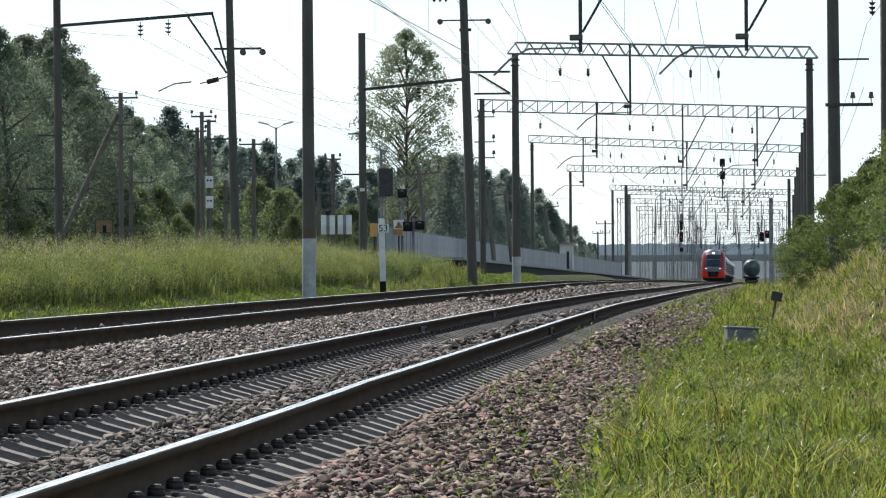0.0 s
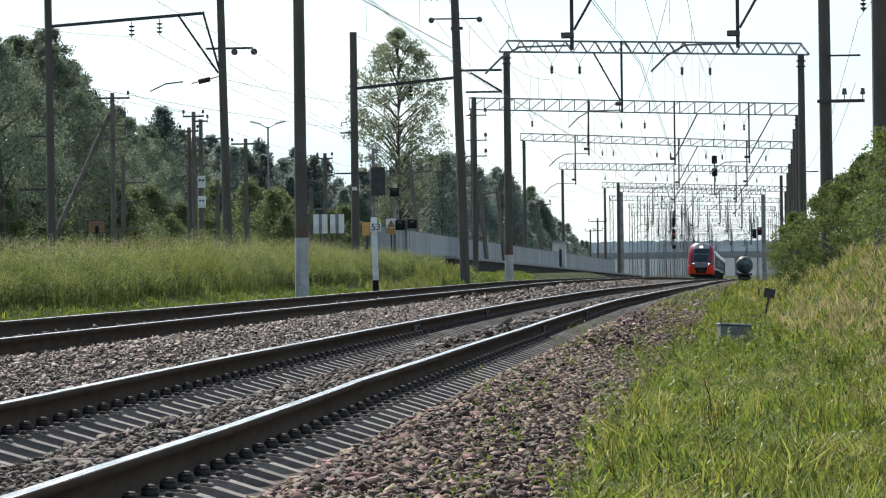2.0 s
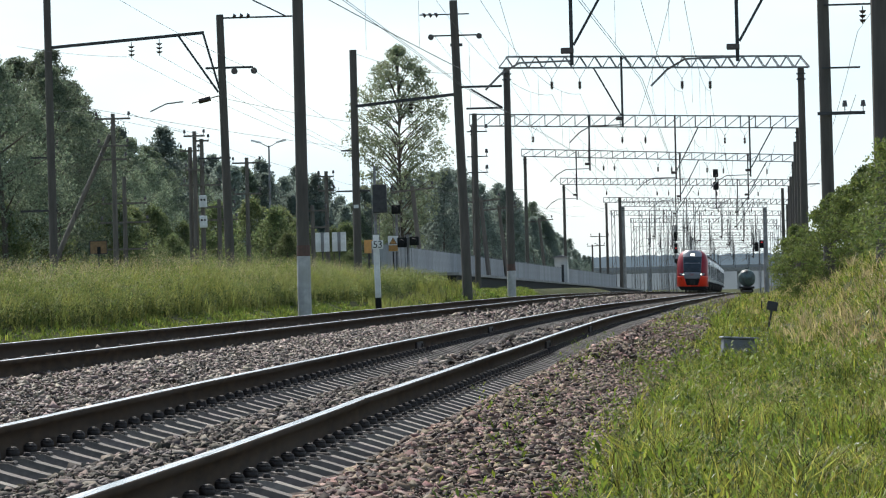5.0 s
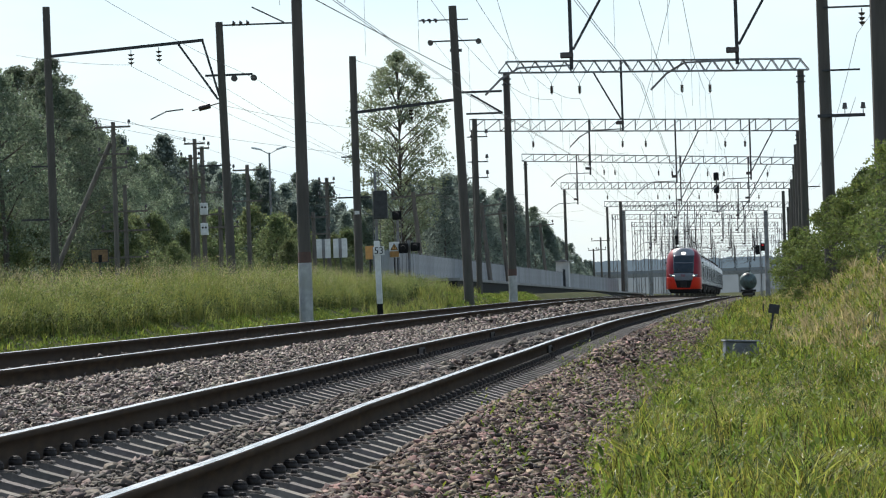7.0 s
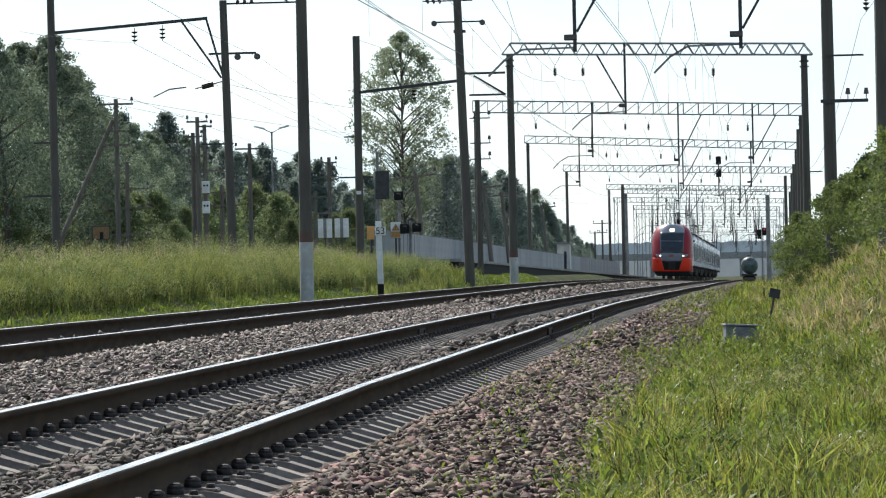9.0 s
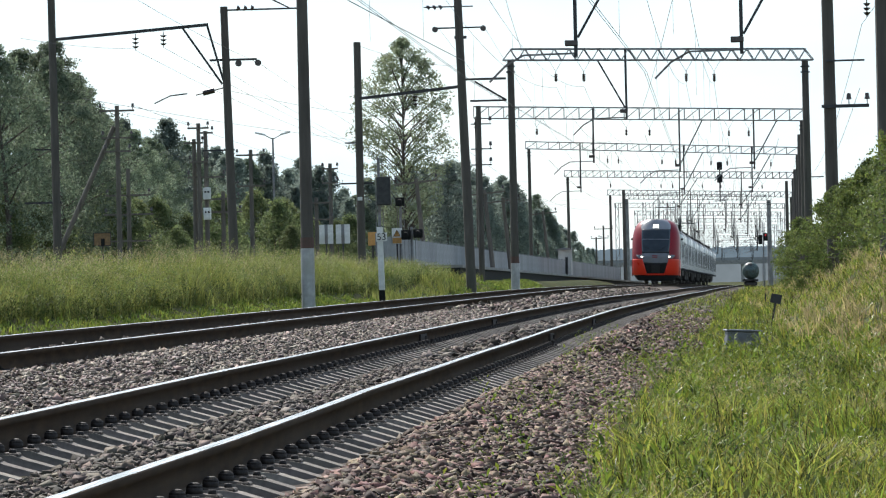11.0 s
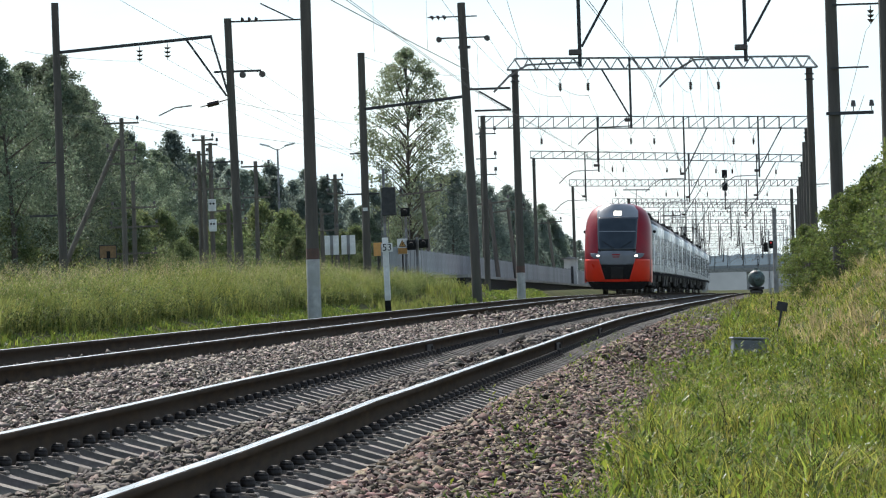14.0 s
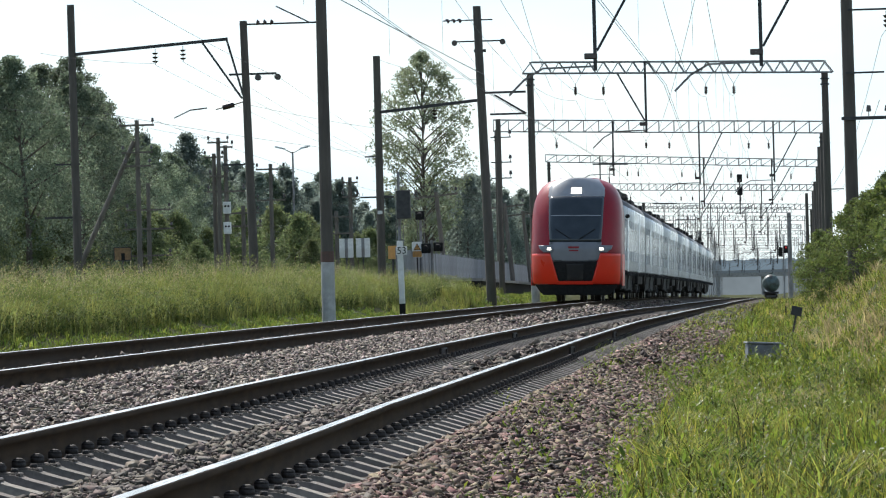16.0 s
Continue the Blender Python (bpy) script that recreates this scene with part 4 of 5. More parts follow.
# ---- masts and line poles ----
m1 = mast(-28.0, 163.4, 0.4, 12.6, 0.19, 0.16, -0.06)
crossarm(m1, 3.4, -1.4, 0.2)
crossarm(m1, 5.7, -0.9, 0.2, s=0.07)
m2 = mast(-20.38, 163.9, 0.3, 11.8, 0.21, 0.16, -0.24)
crossarm(m2, 11.65, -0.4, 3.1, s=0.07)
for q in (0.35, 0.65, 0.95):
    part("disc_insulator", rodded((q, 0, 11.72), (q + 0.12, 0, 11.70), 0.13, 0.06, 10), M_GLASSINS, m2, "ribbed brown insulator")
part("stay", bar(bmesh.new(), (1.2, 0, 12.4), (2.6, 0, 11.68), 0.06), M_DARKSTEEL, m2)
crossarm(m2, 9.5, -0.9, 1.15)
for q in (0.35, 1.2):
    part("disc_insulator", rodded((q, -0.06, 9.34), (q, 0.06, 9.34), 0.14, seg=12), M_GLASSINS, m2, "round brown insulator seen end-on")
crossarm(m2, 5.6, -1.3, 0.1, s=0.07)

beam = empty("portal_beam", Matrix(), "dark steel portal beam between two masts with insulators", "catenary beam")
part("tube", bar(bmesh.new(), (-27.9, 163.4, 10.85), (-21.3, 163.8, 11.34), 0.13), M_DARKSTEEL, beam, "dark steel beam")
for a, b in (((-22.4, 163.77, 11.2), (-20.75, 163.9, 8.75)), ((-21.35, 163.85, 11.3), (-20.7, 163.9, 8.9))):
    part("strut", bar(bmesh.new(), a, b, 0.09), M_DARKSTEEL, beam)
for x, y, z in ((-24.45, 163.6, 11.0), (-23.25, 163.7, 11.1)):
    insulator((x, y, z), beam, 0.7, 0.15, 3)
part("insulator", rod(rodded((-21.9, 163.8, 8.3), (-20.7, 163.9, 8.6), 0.03, seg=5), (-21.6, 163.8, 8.38), (-21.1, 163.87, 8.5), 0.12, seg=8), M_GLASSINS, beam)
part("registration_arm", bar(bar(bmesh.new(), (-23.7, 163.7, 7.98), (-23.0, 163.7, 8.3), 0.05), (-23.0, 163.7, 8.3), (-22.27, 163.8, 8.38), 0.06), M_STEEL, beam, "pale steel registration arm")

m4 = mast(-14.46, 159.35, 0.3, 9.82, 0.175, 0.15, 0.0)
crossarm(m4, 5.6, -0.6, 0.1, s=0.06)
crossarm(m4, 3.9, -0.8, 0.6, s=0.07)
part("data_plate", boxed((0, -0.21, 3.25), (0.2, 0.03, 0.14)), M_WHITE, m4)
m5 = mast(-9.75, 157.7, -0.4, 12.35, 0.21, 0.165, -0.34)
crossarm(m5, 11.78, -1.75, 0.3, s=0.05)
for q in (-1.6, -1.35, -1.1):
    part("disc_insulator", rodded((q, 0, 11.75), (q + 0.1, 0, 11.8), 0.12, 0.06, 10), M_GLASSINS, m5, "ribbed brown insulator")
crossarm(m5, 10.9, -1.3, 0.75, s=0.06)
for q in (-1.3, 0.7):
    part("disc_insulator", rodded((q, -0.06, 10.85), (q, 0.06, 10.85), 0.12, seg=12), M_GLASSINS, m5, "round brown insulator seen end-on")
part("bracket", bar(bar(bar(bmesh.new(), (-0.2, 0, 8.75), (1.6, 0, 8.75), 0.09), (0.3, 0, 8.65), (1.6, 0, 7.85), 0.08), (0.1, 0, 7.85), (1.6, 0, 7.85), 0.08), M_DARKSTEEL, m5, "triangular steel bracket")
crossarm(m5, 10.5, -0.5, 0.0, s=0.12)
beam2 = empty("portal_beam", Matrix(), "dark steel portal beam with a hanging insulator", "catenary beam")
part("tube", bar(bmesh.new(), (-14.4, 159.3, 7.75), (-10.0, 157.9, 8.08), 0.12), M_DARKSTEEL, beam2, "dark steel beam")
insulator((-12.0, 158.5, 7.9), beam2, 0.6, 0.13, 3)
m5b = mast(-9.92, 167.7, -0.4, 8.1, 0.135, 0.11, 0.0, "slim dark steel mast with crossarms")
for z in (7.3, 6.2, 5.5):
    crossarm(m5b, z, -0.35, 0.55, s=0.05, pins=(0.5,))

m8 = mast(3.47, 105.5, 0, 9.35, 0.185, 0.155, -0.03, "dark concrete mast with crossarms on the bank")
crossarm(m8, 4.57, -0.25, 1.05, -0.2, 0.09, (0.5, 1.0))
crossarm(m8, 5.82, -0.1, 0.95, -0.2, 0.05)
crossarm(m8, 7.55, 0, 1.3, -0.2, 0.05)
insulator((1.05, -0.2, 7.5), m8, 0.5, 0.1, 3)
m9 = mast(3.62, 76.4, 0.2, 9.4, 0.20, 0.17, 0.0, "thick dark concrete mast among bushes")
for x, y, h in ((6.2, 251, 9.3), (7.7, 331, 9.2), (8.4, 401, 9.9)):
    mm = mast(x, y, -0.2, h, 0.2, 0.16)
    crossarm(mm, 6.5, 0, 1.5, s=0.07)
mast(-8.45, 392, -0.6, 9.6, 0.2, 0.16, 0.0, "brownish concrete mast at the platform's end")


def line_pole(x, y, z, h, arms, label="weathered wooden line pole with crossarms and insulators", prop=None, r=0.14):
    t = empty("line_pole", pose(x, y, z), label, "utility pole", "line poles")
    part("shaft", rodded((0, 0, -1), (0, 0, h), r, r * 0.75, 9), M_WOOD, t)
    for zz, w in arms:
        part("crossarm", bar(bmesh.new(), (-w, -0.12, zz), (w, -0.12, zz), 0.09), M_WOOD, t)
        for q in (-w * 0.92, w * 0.92):
            pin_insulator((q, -0.12, zz + 0.04), t)
    if prop:
        part("prop", rodded((prop, 0, -1), (-0.15, 0, h * 0.88), 0.13, 0.11, 9), M_WOOD, t, "slanting timber prop")
    return t


LINE_POLE = "weathered wooden line pole with crossarms and insulators"
line_pole(-28.1, 181.5, 0.5, 8.3, ((8.05, 0.85), (6.75, 0.75), (6.1, 0.65)), prop=-4.0, label="weathered wooden line pole with a slanting prop")
line_pole(-30.2, 198.4, 0.5, 5.8, ((4.4, 1.2), (3.4, 1.3), (2.0, 1.2)))
line_pole(-26.2, 196.6, 0.5, 8.0, ((7.75, 0.55), (6.0, 0.5)), label="grey line pole beside white switch boxes")
lp = line_pole(-25.85, 196.7, 0.5, 7.6, ((7.5, 0.4), (5.2, 1.0)), label="grey line pole carrying white switch boxes")
for z in (3.3, 4.35):
    sb = part("switch_box", boxed((0.04, -0.22, z), (0.38, 0.25, 0.62), None, 0.02), M_WHITE, lp, "white switch box")
    for q in (-0.07, 0.09):
        part("dial", rodded((0.04 + q, -0.34, z + 0.08), (0.04 + q, -0.36, z + 0.08), 0.055, seg=10), M_BLACK, sb)
line_pole(-26.5, 197, 0.5, 7.2, ((7.0, 0.5),))
line_pole(-24.95, 208.7, 0.5, 7.0, ((6.7, 0.8), (5.0, 0.8)))
line_pole(-25.8, 203, 0.5, 4.6, ((4.2, 0.9), (3.5, 1.0)))
line_pole(-21.1, 214, 0.5, 6.3, ((6.0, 0.45), (5.2, 0.45)))
line_pole(-21.0, 205, 0.5, 4.2, ((3.9, 0.8), (3.0, 0.9)))
for x, y, h in ((-14.0, 190, 5.0), (-12.35, 240, 5.0), (-11.5, 205, 4.7), (-12.4, 300, 5.2)):
    t = line_pole(x, y, 0.2, h, ((h - 0.2, 1.1),), "leaning dark timber pole with a long arm")
    t.matrix_basis = pose(x, y, 0.2, 0, -5, 0)
line_pole(-12.45, 460, -0.6, 6.9, ((6.5, 1.15), (5.4, 0.6)))
line_pole(-14.6, 503, -0.6, 6.0, ((5.8, 0.7),))


def street_lamp():
    t = empty("street_lamp", pose(-34.45, 303.3, 0.8), "slim grey street lamp with two angled heads", "street lamp")
    part("pole", rodded((0, 0, -1), (0, 0, 11.0), 0.12, 0.07, 8), M_STEEL, t)
    for k in (-1, 1):
        part("arm", rodded((0, 0, 10.9), (k * 0.7, 0, 11.25), 0.035, seg=6), M_STEEL, t)
        part("lamp_head", boxed((0, 0, 0), (0.85, 0.3, 0.14), pose(k * 1.0, 0, 11.35, 0, -14 * k, 0), 0.03), M_WHITE, t, "flat grey lamp head")


street_lamp()

# ---- signals, signs and small trackside things ----


def light_signal(m, h, head_z, heads, label, lit=None, board=None):
    t = empty("light_signal", m, label, "railway signal", "signals")
    part("mast", rodded((0, 0, -0.8), (0, 0, h), 0.075, 0.065, 8), M_STEEL, t)
    for k, (dx, z, hh) in enumerate(heads):
        hd = part("signal_head", boxed((dx, -0.16, z), (0.62 if board else 0.42, 0.2, hh), None, 0.03), board or M_BLACK, t, "boxy signal head")
        n = 0 if board else max(1, int(hh / 0.33))
        for i in range(n):
            zz = z + hh / 2 - hh * (i + 0.5) / n
            part("hood", rodded((dx, -0.26, zz + 0.02), (dx, -0.48, zz), 0.12, 0.11, 10), M_BLACK, hd)
            if lit == (k, i):
                part("lens", rodded((dx, -0.48, zz), (dx, -0.49, zz), 0.08, seg=10), M_SIGRED, hd, "lit red lens")
    part("ladder", bar(bar(bmesh.new(), (-0.15, 0.25, -0.5), (-0.15, 0.1, h), 0.03), (0.15, 0.25, -0.5), (0.15, 0.1, h), 0.03), M_STEEL, t)
    return t


light_signal(pose(-14.37, 167.4, 0.3, 0, 0, 0), 5.2, 0, ((0.22, 3.75, 1.25),), "signal mast with a big grey head seen from behind", None, M_DARKSTEEL)
sg = light_signal(pose(-13.28, 171.5, 0.2), 2.3, 0, ((-0.25, 1.95, 0.45), (0.3, 2.0, 0.4)), "low dwarf signal with two black heads")
light_signal(pose(-14.0, 174.4, 0.2), 3.6, 0, ((0.0, 3.5, 0.4),), "dark signal lamp on a thin post")
light_signal(pose(-3.27, 455.9, line_z(456)), 8.2, 0, ((0, 6.8, 1.1), (0, 5.4, 1.2), (0, 3.9, 0.5)), "tall light signal showing red between the tracks", (1, 1))
light_signal(pose(5.85, 401.4, line_z(400)), 6.5, 0, ((-0.3, 4.65, 1.0), (0.25, 4.9, 0.8)), "light signal with black heads and a red light", (1, 0))
hs = empty("light_signal", pose(1.31, 360.6, 9.3), "black signal heads on the gantry beam", "railway signal", "signals")
part("mast", rodded((0, 0, -2.4), (0, 0, 1.4), 0.06, seg=8), M_DARKSTEEL, hs)
for z in (1.0, -0.2):
    part("signal_head", boxed((0, -0.2, z), (0.5, 0.25, 0.75), None, 0.04), M_BLACK, hs)
part("basket", bar(bar(bmesh.new(), (-0.5, -0.4, -2.3), (0.5, -0.4, -2.3), 0.06), (-0.5, -0.4, -1.4), (0.5, -0.4, -1.4), 0.05), M_DARKSTEEL, hs)


def words(text, m, size, material, parent, name="lettering"):
    cu = bpy.data.curves.new(name, "FONT")
    cu.body, cu.size, cu.align_x, cu.align_y, cu.extrude = text, size, "CENTER", "CENTER", 0.002
    cu.materials.append(material)
    ob = new(name, cu)
    ob.parent, ob.matrix_basis = parent, m
    return ob


def picket_post():
    t = empty("distance_post", pose(-10.65, 124.5, -0.58, 0, -1.0, 0), "white distance post with black foot beside the track", "distance post")
    part("shaft", boxed((0, 0, 1.25), (0.19, 0.14, 1.8), None, 0.012), M_WHITE, t)
    part("foot", boxed((0, 0, 0.08), (0.194, 0.144, 0.54), None, 0.012), M_BLACK, t, "black painted foot")
    part("number_plate", boxed((0.06, -0.09, 2.08), (0.36, 0.03, 0.28), None, 0.01), M_WHITE, t, "pale number plate")
    part("cap", boxed((0, 0, 2.28), (0.19, 0.14, 0.26), None, 0.012), M_WHITE, t)
    words("53", pose(0.06, -0.108, 2.08, 90, 0, 0), 0.32, M_BLACK, t)


picket_post()


def sign(x, y, z, w, h, material, label, post=0.05, tilt=0, lean=0, category="sign", foot=-1.5):
    t = empty("trackside_sign", pose(x, y, z, 0, lean, tilt), label, category)
    part("post", rodded((0, 0.04, foot), (0, 0.04, h / 2), post, seg=8), M_DARKSTEEL, t)
    part("plate", boxed((0, 0, 0), (w, 0.025, h), None, 0.008), material, t)
    return t


rs = sign(-25.29, 158.6, 2.1, 0.72, 0.54, M_RUSTSIGN, "rusty rectangular sign seen from behind in the meadow")
part("bracket", boxed((0.02, -0.03, -0.12), (0.15, 0.03, 0.30), None, 0.006), M_BLACK, rs)
part("rim", bar(bar(bar(bar(bmesh.new(), (-0.36, -0.015, 0.27), (0.36, -0.015, 0.27), 0.035), (-0.36, -0.015, -0.27), (0.36, -0.015, -0.27), 0.035), (-0.36, -0.015, -0.27), (-0.36, -0.015, 0.27), 0.035), (0.36, -0.015, -0.27), (0.36, -0.015, 0.27), 0.035), M_DARKSTEEL, rs)
for dx in (0, 0.95):
    t = sign(-19.41 + dx * 0.9, 194.1, 2.55, 0.72, 0.98, M_WHITE, "white panel sign seen from behind", 0.04)
    part("back_rib", boxed((0, -0.03, 0), (0.16, 0.02, 0.98)), M_STEEL, t)
ws = sign(-13.94, 171.4, 2.1, 0.46, 0.70, M_WHITE, "white and orange warning sign with a triangle", 0.04)
part("orange_panel", boxed((0, -0.018, -0.2), (0.40, 0.012, 0.26)), M_YELLOW, ws)
bm = bmesh.new()
vs = [bm.verts.new(q) for q in ((-0.17, -0.02, -0.02), (0.17, -0.02, -0.02), (0, -0.02, 0.29))]
bm.faces.new(vs)
r = bmesh.ops.extrude_face_region(bm, geom=bm.faces[:])
bmesh.ops.translate(bm, verts=[v for v in r["geom"] if isinstance(v, bmesh.types.BMVert)], vec=(0, 0.012, 0))
part("triangle", bm, M_YELLOW, ws, "orange warning triangle")
bm = bmesh.new()
bar(bm, (-0.15, -0.024, 0), (0.15, -0.024, 0), 0.02)
bar(bm, (-0.15, -0.024, 0), (0, -0.024, 0.27), 0.02)
bar(bm, (0.15, -0.024, 0), (0, -0.024, 0.27), 0.02)
bar(bm, (0, -0.024, 0.06), (0, -0.024, 0.17), 0.03)
part("triangle_rim", bm, M_BLACK, ws)
sign(-15.04, 171.3, 2.0, 0.4, 0.6, M_YELLOW, "faded orange sign plate")


def cable_box():
    t = empty("cable_box", pose(0.48, 57.2, -1.15, 0, 3, 8), "grey steel cable box half sunk in the grass", "cable box")
    part("body", boxed((0, 0, 0.12), (0.50, 0.32, 0.36), None, 0.012), M_BOX, t)
    part("lid", boxed((0, 0, 0.315), (0.55, 0.37, 0.03), None, 0.01), M_BOX, t, "flat grey lid")
    part("hinge", rodded((-0.2, 0.19, 0.31), (0.2, 0.19, 0.31), 0.012), M_DARKSTEEL, t)


cable_box()
tp = empty("marker_post", pose(1.1, 70.2, -1.1, 0, 12, -10), "small dark plate on a leaning thin post", "marker")
part("post", boxed((0, 0, 0.2), (0.035, 0.03, 0.8)), M_DARKSTEEL, tp)
part("plate", boxed((0, -0.02, 0.66), (0.20, 0.015, 0.17), None, 0.004), M_DARKSTEEL, tp)
tp2 = empty("marker_post", pose(1.63, 110.4, -0.85), "thin dark stake in the grass", "marker")
part("post", boxed((0, 0, 0.05), (0.04, 0.04, 0.5)), M_DARKSTEEL, tp2)

# ---- platform and its fence ----


def platform():
    t = empty("platform", Matrix(), "long concrete station platform with a dark undercroft", "platform", kind="structure")
    P = [(s, -10.8 + 0.0186 * (s - 185), 0.68 - (s - 185) * 0.00545) for s in (172, 220, 270, 320, 370, 420)]
    bm, bm2 = bmesh.new(), bmesh.new()
    for (s0, x0, z0), (s1, x1, z1) in zip(P, P[1:]):
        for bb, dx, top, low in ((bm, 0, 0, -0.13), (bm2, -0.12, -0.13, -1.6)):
            v = [bb.verts.new(q) for q in ((x0 + dx, s0, z0 + top), (x1 + dx, s1, z1 + top), (x1 - 5, s1, z1 + top), (x0 - 5, s0, z0 + top),
                                           (x0 + dx, s0, z0 + low), (x1 + dx, s1, z1 + low), (x1 - 5, s1, z1 + low), (x0 - 5, s0, z0 + low))]
            for f in ((0, 1, 2, 3), (4, 7, 6, 5), (0, 4, 5, 1), (3, 2, 6, 7), (0, 3, 7, 4), (1, 5, 6, 2)):
                bb.faces.new([v[i] for i in f])
    part("slab", bm, M_PLATFORM, t)
    # the plinth's black colour stands in for the shade beneath the slab
    part("plinth", bm2, M_BLACK, t, "recessed face coloured black for undercroft shade")
    f = empty("platform_fence", Matrix(), "pale grey sheet fence along the platform", "fence")
    pan = bpy.data.meshes.new("panel")
    bm = bmesh.new()
    fold = [(0.04 if k % 2 else 0.0, -0.96 + 0.096 * k) for k in range(21)]
    walls = [[[bm.verts.new((x + dx, y, z)) for z in (-0.3, 1.24)] for x, y in fold] for dx in (0, 0.012)]
    for w in walls:
        for a, b in zip(w, w[1:]):
            bm.faces.new((a[0], b[0], b[1], a[1]))
    bm.to_mesh(pan)
    bm.free()
    pan.materials.append(M_FENCE)
    post = bpy.data.meshes.new("fence_post")
    bm = boxed((0, 0, 0.47), (0.07, 0.07, 1.7))
    bm.to_mesh(post)
    bm.free()
    post.materials.append(M_STEEL)
    for i in range(118):
        s = 165 + i * 2.0
        for me, ds in ((pan, 1.0), (post, 0.0)):
            o = new(me.name, me)
            o.parent = f
            ss = s + ds
            o.matrix_basis = pose(-13.9 + 0.0215 * (ss - 185), ss, 0.75 - (ss - 185) * 0.0046, 0, 0, -1.2)


platform()


def shed(x, y, z, w, d, h, label, wall, roof):
    t = empty("station_shed", pose(x, y, z), label, "building")
    part("wall", boxed((0, 0, h / 2), (w, d, h)), wall, t)
    bm = bmesh.new()
    v = [bm.verts.new(q) for q in ((-w / 2 - 0.3, -d / 2 - 0.3, h), (w / 2 + 0.3, -d / 2 - 0.3, h), (w / 2 + 0.3, d / 2 + 0.3, h), (-w / 2 - 0.3, d / 2 + 0.3, h), (0, -d / 2 - 0.3, h + w * 0.2), (0, d / 2 + 0.3, h + w * 0.2))]
    for q in ((0, 1, 4), (2, 3, 5), (0, 4, 5, 3), (1, 2, 5, 4), (0, 3, 2, 1)):
        bm.faces.new([v[i] for i in q])
    part("roof", bm, roof, t, "low pitched roof")
    part("door", boxed((w * 0.15, -d / 2 - 0.02, h * 0.4), (w * 0.2, 0.06, h * 0.75)), M_DARKSTEEL, t)
    return t


shed(-11.35, 305, -0.3, 1.0, 3, 2.6, "small pale trackside hut", M_BUILDING, M_ROOF)
shed(-16.5, 565, -2.0, 4.0, 8, 2.4, "teal painted station hut", M_TEAL, M_ROOF)


def footbridge():
    """The long low overbridge that closes the view of the station."""
    t = empty("road_bridge", pose(14, 1550, -3), "distant grey concrete road bridge across the station", "bridge")
    part("deck", boxed((-10, 0, 8.2), (190, 8, 1.6)), M_PLATFORM, t)
    part("parapet", boxed((-10, -3.9, 9.5), (190, 0.3, 1.1)), M_FENCE, t)
    for x in range(-90, 90, 18):
        part("pier", boxed((x, 0, 3.7), (1.4, 6, 7.5)), M_PLATFORM, t)


footbridge()


def hazy_ridge(d, top, low, material, seed):
    """Flat glowing sheet far behind everything else: a wooded skyline, haze in its colour."""
    n = 900
    verts, faces = [], []
    for i in range(n):
        l = -360 + 720 * i / (n - 1)
        x, y = sight(l, d)
        h = top + 0.9 * noise.noise((l * 0.02, seed, 0)) + 0.8 * noise.noise((l * 0.22, seed, 3)) + 0.9 * noise.noise((l * 0.9, seed, 5))
        verts += [(x, y, low), (x, y, h)]
    for i in range(n - 1):
        faces.append((2 * i, 2 * i + 2, 2 * i + 3, 2 * i + 1))
    tagged(mesh_from("backdrop", verts, faces, material, 4), "blue-grey wooded skyline sheet with painted-in haze", "backdrop", kind="structure")


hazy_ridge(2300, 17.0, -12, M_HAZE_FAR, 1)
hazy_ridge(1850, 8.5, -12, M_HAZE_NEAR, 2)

# ---- overhead wires ----
SUPPORTS = [(40, 8.5), (105, 8.5), (171, 8.6), (229, 8.2), (293.5, 8.3), (360.5, 8.2), (443, 8.2), (525, 8.0), (598, 8.0), (677, 8.0)]
for far in (False, True):
    for off in ((-1.2, 0.05) if far else (0.55, 1.8)):
        for (s0, z0), (s1, z1) in zip(SUPPORTS, SUPPORTS[1:]):
            x0, x1 = (line_x(s) - (SPACING if far else 0) + off for s in (s0, s1))
            d = 0.9
            wire(sag((x0, s0, z0), (x1, s1, z1), d), 0.008, "sagging messenger cable over the track")
            for k in (0.25, 0.5, 0.75):
                zc = z0 + (z1 - z0) * k - 4 * d * k * (1 - k)
                wire([(x0 + (x1 - x0) * k, s0 + (s1 - s0) * k, zc), (x0 + (x1 - x0) * k, s0 + (s1 - s0) * k, line_z(s0) + 6.35)], 0.004, "thin dropper wire below the messenger cable", "dropper_wire", "droppers")
    stagger = [0.25 * (-1) ** i if far or i > 2 else (0.0, 0.68, -0.1)[i] for i in range(len(SUPPORTS))]
    for k in (-0.03, 0.03):
        wire([(line_x(s) - (SPACING if far else 0) + q + k, s, line_z(s) + 6.25) for q, (s, z) in zip(stagger, SUPPORTS)], 0.008, "twin copper contact wire over the track")
